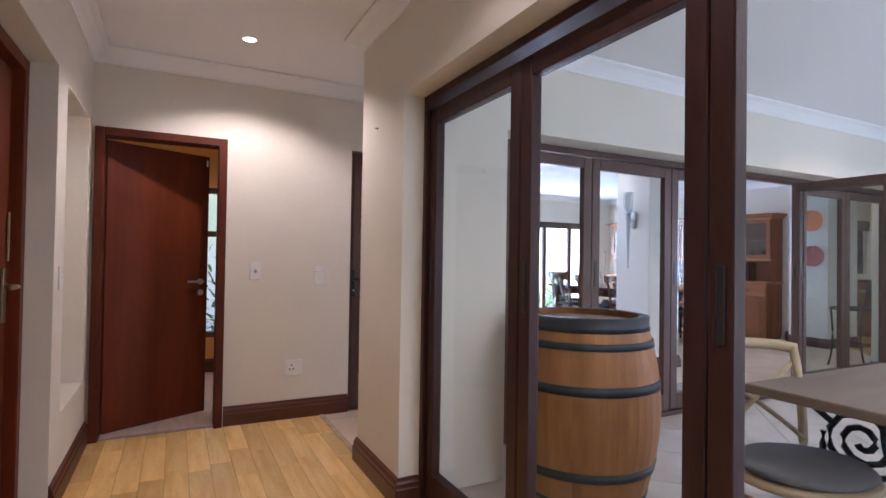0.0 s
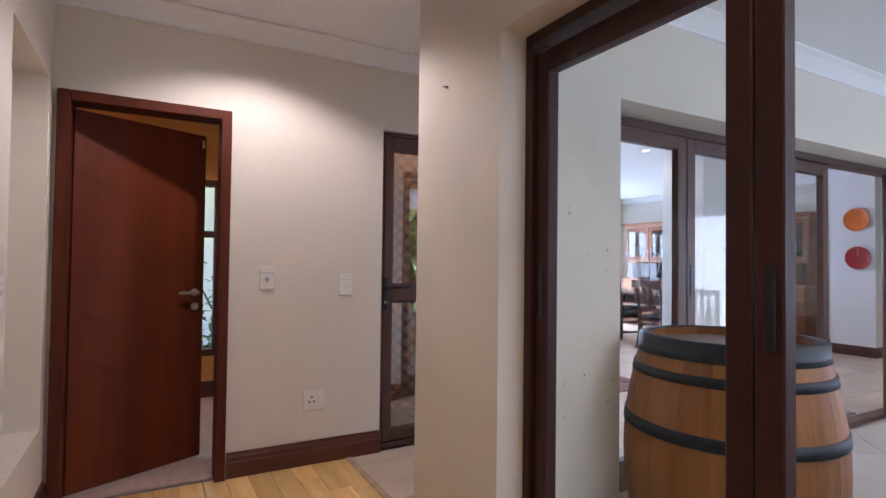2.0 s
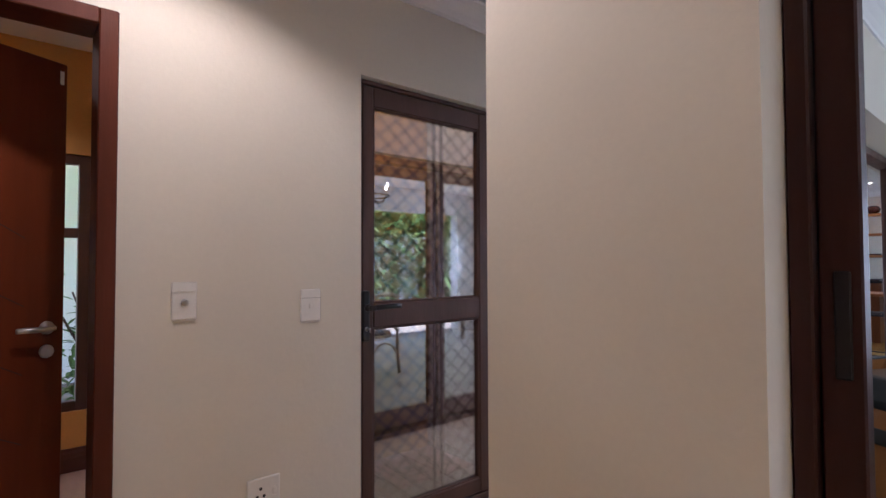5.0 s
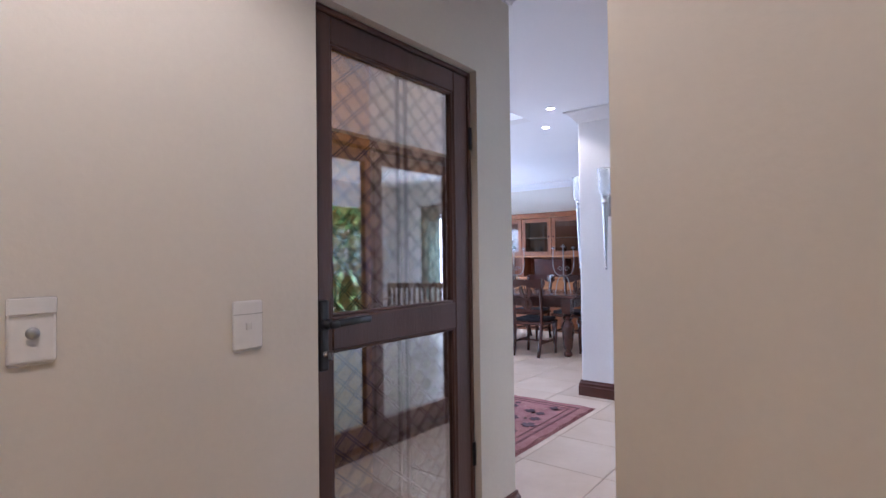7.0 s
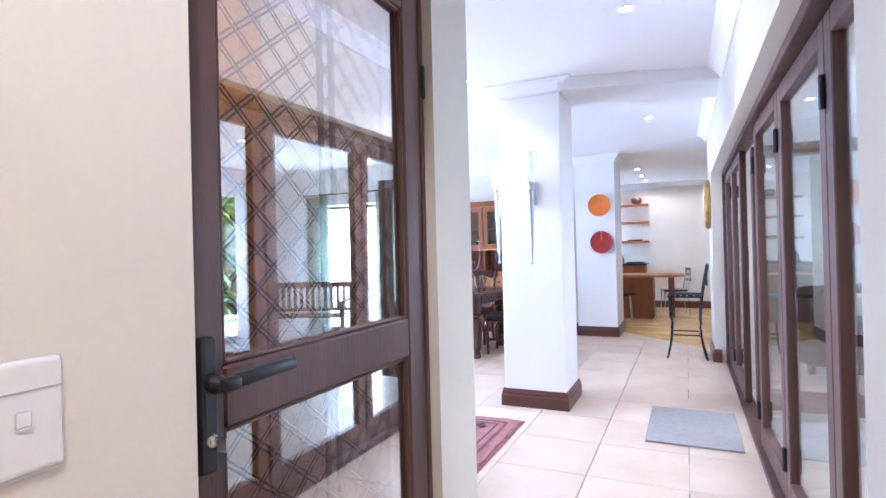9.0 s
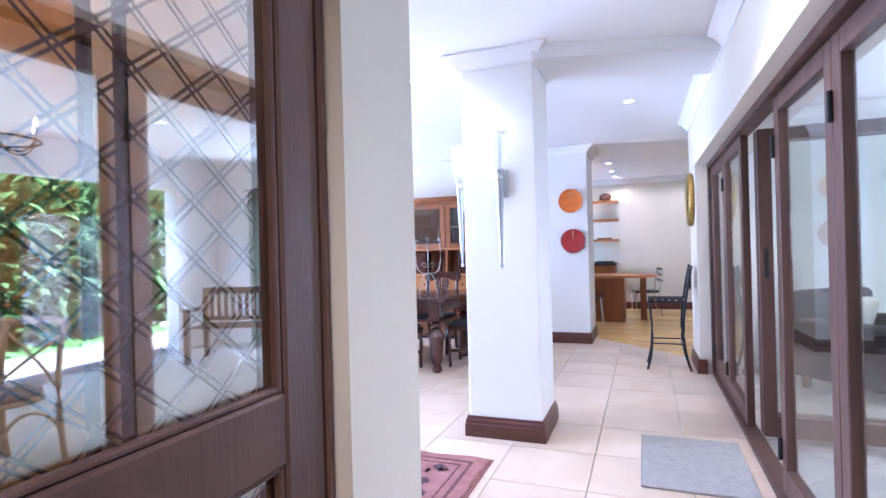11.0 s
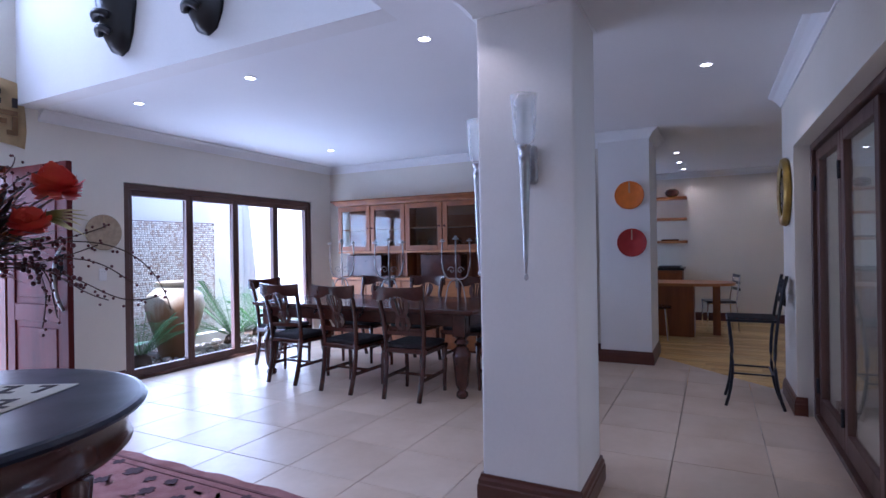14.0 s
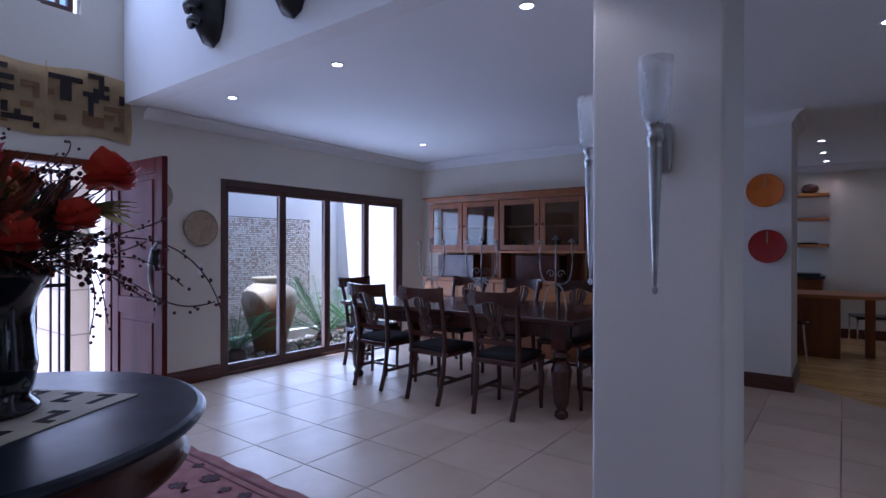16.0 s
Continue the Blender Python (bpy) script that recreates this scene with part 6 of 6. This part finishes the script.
nt.links.new(rmp.outputs[0], nt.nodes["Principled BSDF"].inputs["Base Color"])
me.materials.append(isl)
so = new("stones", me)
so.parent = mo
tagged(so, kind="stuff")
ur = thing("garden_urn", "large glazed pottery urn in olive tan and rust brown", "urn", pose(6.78, 9.80, -0.02))
part("body", lathe([(0.0, 0.0), (0.17, 0.0), (0.19, 0.02), (0.24, 0.25), (0.32, 0.50), (0.355, 0.66), (0.33, 0.80), (0.24, 0.88), (0.19, 0.905), (0.185, 0.93), (0.225, 0.955), (0.23, 0.975), (0.20, 0.98), (0.17, 0.93), (0.16, 0.88), (0.0, 0.86)], 40, cap=False), POT_GLAZE, ur, smooth=True)


def cycad(m, n, L):
    t = thing("cycad", "green cycad with arching feathery fronds", "plant", m, "courtyard cycads")
    rg = random.Random(n)
    part("trunk", lathe([(0.10, 0), (0.12, 0.06), (0.10, 0.14), (0.05, 0.18)], 12), TWIG, t, smooth=True)
    for k in range(n):
        a = 2 * math.pi * k / n + rg.uniform(-.2, .2)
        e = rg.uniform(0.35, 1.15)
        fr_ = bmesh.new()
        dv = Vector((math.cos(a) * math.cos(e), math.sin(a) * math.cos(e), math.sin(e)))
        path = bezier((0, 0, 0.14), dv * L * 0.4 + Vector((0, 0, 0.14)), dv * L * 0.8 + Vector((0, 0, 0.12)), dv * L + Vector((0, 0, 0.14 - L * 0.25 * math.cos(e))), 22)
        tube(path, 0.004, 4, fr_)
        for i in range(2, 23):
            d = (path[min(i + 1, 22)] - path[i - 1]).normalized()
            side = d.cross(Vector((0, 0, 1))).normalized()
            ln = 0.15 * math.sin(math.pi * (0.12 + 0.85 * i / 23)) + 0.02
            for s in (-1, 1):
                blade(fr_, path[i], side * s + d * 0.5 + Vector((0, 0, 0.25)), ln, 0.014, 0.2)
        part("frond", fr_, PALM_LEAF, t)
    return t


cycad(pose(7.62, 9.72, -0.02), 26, 1.02)
cycad(pose(6.08, 9.45, -0.02), 18, 0.68)
cycad(pose(8.35, 9.95, -0.02), 12, 0.75)
peb = bmesh.new()
rng = random.Random(8)
for k in range(240):
    x, yy, r = rng.uniform(5.6, 8.7), rng.uniform(9.2, 10.25), rng.uniform(0.025, 0.07)
    lathe([(r * 0.4, -0.5 * r), (r, 0), (r * 0.7, 0.5 * r), (r * 0.1, 0.65 * r)], 7, peb, Matrix.Translation((x, yy, -0.01)) @ Matrix.Rotation(rng.uniform(0, 3), 4, "Z") @ Matrix.Diagonal((1, rng.uniform(.6, 1), 1, 1)))
solid("pebbles", peb, PEBBLE, "scattered grey river pebbles on the bed", "pebbles", "stuff", smooth=True)

# front of the house outside the entrance
ew = wall("entrance_wall", [(4.56, 9.95, -0.15, 4.745, 12.5, 3.2)], shade("beige block render", (0.42, 0.35, 0.29), 0.85, vary=0.08, scale=3, bump=0.06), "cream rendered block wall beside the entrance")
for z in (0.45, 0.9, 1.35, 1.8, 2.25):
    part("joint", cube(4.556, 9.946, z, 4.56, 12.5, z + 0.012), GROUT, ew)
    part("joint", cube(4.56, 9.946, z, 4.745, 9.95, z + 0.012), GROUT, ew)
car = thing("parked_car", "white hatchback car parked on the driveway", "car", pose(3.75, 13.6, -0.03, 0, 0, 90))
bm = bmesh.new()
side = [(-2.0, 0.35), (-2.0, 0.75), (-1.7, 0.95), (-0.9, 1.0), (-0.4, 1.42), (0.9, 1.45), (1.6, 1.0), (1.95, 0.9), (2.0, 0.35)]
a = [bm.verts.new((x, -0.82, z)) for x, z in side]
b = [bm.verts.new((x, 0.82, z)) for x, z in side]
bm.faces.new(a)
bm.faces.new(b[::-1])
for i in range(len(side)):
    bm.faces.new((a[i], b[i], b[(i + 1) % len(side)], a[(i + 1) % len(side)]))
bmesh.ops.bevel(bm, geom=bm.edges[:], offset=0.06, segments=2, affect="EDGES")
part("body", bm, shade("white car paint", (0.75, 0.75, 0.76), 0.2, vary=0.02, bump=0.0, coat=0.5), car, smooth=True)
for x in (-1.25, 1.25):
    for s in (-1, 1):
        wh = part("wheel", lathe([(0.12, -0.1), (0.30, -0.1), (0.32, -0.06), (0.32, 0.06), (0.30, 0.1), (0.12, 0.1)], 20, m=pose(x, s * 0.74, 0.32, 90)), BLACK_PLASTIC, car, "black tyre", True)
        part("rim", lathe([(0.0, 0.0), (0.2, 0.0), (0.2, 0.01), (0.0, 0.02)], 16, m=pose(x, s * 0.845, 0.32, 90 if s < 0 else -90), cap=False), STEEL, wh, "steel rim")
for s in (-1, 1):
    part("window", cube(-0.35, s * 0.822 - 0.004, 1.02, 1.2, s * 0.822 + 0.004, 1.36, 0.003, 1), BLACK_PLASTIC, car, "dark side glass")


def bush(m, r, n, seed, leaf=0.09, name="shrub", label="dense green garden shrub"):
    t = thing(name, label, "shrub", m, "garden shrubs")
    rg = random.Random(seed)
    stems, crown = bmesh.new(), bmesh.new()
    for k in range(7):
        a = rg.uniform(0, 6.28)
        tube([(0, 0, 0), (0.3 * r * math.cos(a), 0.3 * r * math.sin(a), 0.7 * r), (0.6 * r * math.cos(a), 0.6 * r * math.sin(a), 1.3 * r)], 0.02, 5, stems, taper=0.4)
    part("trunk", stems, TWIG, t)
    for k in range(n):
        v = Vector((rg.gauss(0, 0.42), rg.gauss(0, 0.42), rg.gauss(0, 0.40)))
        c = Vector((v.x * r, v.y * r, 0.55 * r + v.z * r))
        c.z = max(0.05, c.z)
        d = (v + Vector((rg.uniform(-.6, .6), rg.uniform(-.6, .6), rg.uniform(-.4, .8)))).normalized()
        blade(crown, c, d, leaf * rg.uniform(0.8, 1.8), leaf * 0.55)
    part("crown", crown, LEAF, t)
    return t


b1 = bush(pose(-0.4, 7.2, -0.15), 0.9, 700, 1)
copy_thing(b1, pose(0.9, 7.4, -0.15, 0, 0, 80))
copy_thing(b1, pose(2.6, 15.9, -0.15, 0, 0, 40))
copy_thing(b1, pose(3.9, 16.2, -0.15, 0, 0, 140))
b2 = bush(pose(7.2, -6.4, -0.06), 1.7, 4200, 2, 0.21)
for k in range(22):
    x, yy = 1.4 + 0.78 * k, -6.0 - 0.9 * ((k * 7) % 5) / 4
    copy_thing(b2, pose(x, yy, -0.06, 0, 0, 47 * k) @ Matrix.Diagonal((1.0, 1.0, 1.35 + 0.16 * (k % 4), 1)))
for k in range(9):
    copy_thing(b2, pose(1.0 + 2.1 * k, -8.6 - 0.4 * (k % 3), -0.06, 0, 0, 71 * k) @ Matrix.Scale(1.9, 4))
b3 = bush(pose(5.2, -5.0, -0.06), 0.55, 520, 7, 0.10)
for k, (x, yy) in enumerate(((6.1, -5.2), (4.2, -5.1), (6.9, -5.0), (7.9, -5.3), (3.3, -5.0), (8.7, -6.0), (9.5, -6.2), (10.4, -6.4), (11.4, -6.3), (12.5, -6.4), (2.3, -5.2), (7.4, -5.7))):
    copy_thing(b3, pose(x, yy, -0.06, 0, 0, 61 * k) @ Matrix.Scale(1.2 + 0.25 * (k % 3), 4))
gp = cycad(pose(5.7, -5.2, -0.06), 34, 2.0)
gp["label"], gp["group"] = "large palm like cycad in the garden bed", "garden palms"
copy_thing(gp, pose(8.5, -5.4, -0.06, 0, 0, 70))
copy_thing(gp, pose(3.2, -5.7, -0.06, 0, 0, 140))
pool = thing("swimming_pool", "blue swimming pool with a pale coping set in the lawn", "pool", pose(11.4, -4.6, -0.06), kind="structure")
part("water", cube(-2.2, -0.9, 0, 2.2, 0.9, 0.03), POOL, pool, "bright blue water")
for x0, y0, x1, y1 in ((-2.5, -1.2, 2.5, -0.9), (-2.5, 0.9, 2.5, 1.2), (-2.5, -0.9, -2.2, 0.9), (2.2, -0.9, 2.5, 0.9)):
    part("coping", cube(x0, y0, 0, x1, y1, 0.06, 0.01, 1), PAVING, pool)
wall("garden_wall_south", [(-10, -11.2, -0.15, 25, -11.0, 2.6)], shade("creeper grown wall", (0.09, 0.13, 0.055), 0.9, second=(0.05, 0.085, 0.035), scale=5, grain=0.3, grain_scale=40, bump=0.3, bump_scale=25), "garden boundary wall overgrown with green creeper")
wall("garden_wall_study", [(-4, 9.0, -0.15, 1.3, 9.15, 2.4)], CW, "white painted garden wall")
wall("garden_wall_drive", [(-4, 18.5, -0.15, 12, 18.7, 2.2)], CW, "white painted driveway wall")

# ---- floor pieces last ----
def edge_x(yy):
    """The slanting line at which the tiles end and the kitchen planks begin."""
    return 8.13 + (yy - 3.33) * 1.034


def cut_tile(x0, y0, x1, y1):
    bm = cube(x0, y0, -0.0115, x1, y1, 0.0)
    bmesh.ops.bisect_plane(bm, geom=bm.verts[:] + bm.edges[:] + bm.faces[:], plane_co=(8.13, 3.33, 0), plane_no=(1.0, -1.034, 0.0), clear_outer=True)
    bmesh.ops.holes_fill(bm, edges=[e for e in bm.edges if e.is_boundary], sides=8)
    if bm.faces:
        piece("tile", mesh_of("tile", bm, TILE), floor, Matrix())


TS, TJ = 0.525, 0.004
tile_cache = {}


def tile_piece(x0, y0, x1, y1, name="tile", material=TILE, parent=floor, z=0.0):
    w, l = round(x1 - x0, 3), round(y1 - y0, 3)
    if w < 0.02 or l < 0.02:
        return
    key = (w, l, name)
    if key not in tile_cache:
        bm = bmesh.new()
        e = 0.003
        lo = [bm.verts.new(p) for p in ((0, 0, -0.0115), (w, 0, -0.0115), (w, l, -0.0115), (0, l, -0.0115))]
        mid = [bm.verts.new(p) for p in ((0, 0, -0.002), (w, 0, -0.002), (w, l, -0.002), (0, l, -0.002))]
        up = [bm.verts.new(p) for p in ((e, e, 0), (w - e, e, 0), (w - e, l - e, 0), (e, l - e, 0))]
        bm.faces.new(up)
        for p, q in ((lo, mid), (mid, up)):
            for i in range(4):
                bm.faces.new((p[i], p[(i + 1) % 4], q[(i + 1) % 4], q[i]))
        tile_cache[key] = mesh_of(name, bm, material)
    piece(name, tile_cache[key], parent, Matrix.Translation((x0, y0, z)))


regions = [(1.035, 2.90, 2.426, 3.99), (2.426, 2.90, 9.0, 8.92), (1.6, 5.1, 2.426, 8.92)]
for rx0, ry0, rx1, ry1 in regions:
    i = math.floor((rx0 - 4.71) / TS)
    while 4.71 + i * TS < rx1:
        j = math.floor((ry0 - 3.30) / TS)
        while 3.30 + j * TS < ry1:
            x0, x1 = max(rx0, 4.71 + i * TS + TJ / 2), min(rx1, 4.71 + (i + 1) * TS - TJ / 2)
            y0, y1 = max(ry0, 3.30 + j * TS + TJ / 2), min(ry1, 3.30 + (j + 1) * TS - TJ / 2)
            if x1 - x0 > 0.02 and y1 - y0 > 0.02 and x0 < edge_x(y1):
                if x1 < edge_x(y0):
                    tile_piece(x0, y0, x1, y1)
                else:
                    cut_tile(x0, y0, x1, y1)
            j += 1
        i += 1
# patio: tiles laid on the diagonal
pf = solid("patio_floor", cubes([(1.3, -1.4, -0.0118, 7.55, 2.88, -0.0085)]), GROUT, "pale stone patio tiles laid diagonally", "floor", "structure")
dm = mesh_of("tile", cube(-0.255, -0.255, -0.0083, 0.255, 0.255, -0.002, 0.002, 1), shade("pale patio stone", (0.50, 0.46, 0.41), 0.35, second=(0.40, 0.36, 0.32), scale=3, per_object=0.12, bump=0.03))
for i in range(-14, 15):
    for j in range(-14, 15):
        x, yy = 4.2 + (i - j) * 0.514 * 0.7071, 0.6 + (i + j) * 0.514 * 0.7071
        if 1.0 < x < 7.9 and -1.25 < yy < 3.2:
            piece("tile", dm, pf, pose(x, yy, 0, 0, 0, 45))
# corridor planks
wf = solid("corridor_floor", cubes([(-0.53, -3.0, -0.0118, 1.03, 3.99, -0.009)]), shade("dark plank joint", (0.36, 0.21, 0.09), 0.8), "light oak laminate plank floor", "floor", "structure")
rng = random.Random(12)
PWD = 0.12
for i in range(13):
    x0 = -0.53 + i * PWD
    yy = -3.0 + rng.uniform(-0.6, 0)
    while yy < 3.99:
        ln = rng.choice((0.45, 0.6, 0.75, 0.9))
        y0, y1 = max(-3.0, yy), min(3.99, yy + ln)
        tile_piece(x0 + 0.0006, y0 + 0.0006, x0 + PWD - 0.0006, y1 - 0.0006, "plank", PLANK, wf)
        yy += ln
tile_piece(1.03 - 0.002, 3.02, 1.034, 3.99, "threshold", LIGHT_WOOD, wf)
ts = solid("threshold_strip", cube(1.005, 3.03, 0.0, 1.045, 3.98, 0.006, 0.002, 1), LIGHT_WOOD, "pale wooden threshold strip between planks and tiles", "threshold", "structure")
kf = solid("kitchen_floor", cubes([(7.76, -1.2, -0.0118, 12.6, 5.5, -0.009)]), shade("dark plank joint kitchen", (0.30, 0.17, 0.07), 0.8), "light oak laminate kitchen floor", "floor", "structure")
for i in range(40):
    x0 = 7.78 + i * PWD
    yy = 1.6 + rng.uniform(-0.6, 0)
    while yy < 4.9:
        ln = rng.choice((0.75, 0.9, 1.1))
        y0, y1 = max(1.6, yy), min(4.9, yy + ln)
        if x0 + PWD > edge_x(y0) - 0.1 and x0 + PWD < 12.6:
            tile_piece(x0 + 0.0006, y0 + 0.0006, x0 + PWD - 0.0006, y1 - 0.0006, "plank", PLANK, kf, -0.0025)
        yy += ln
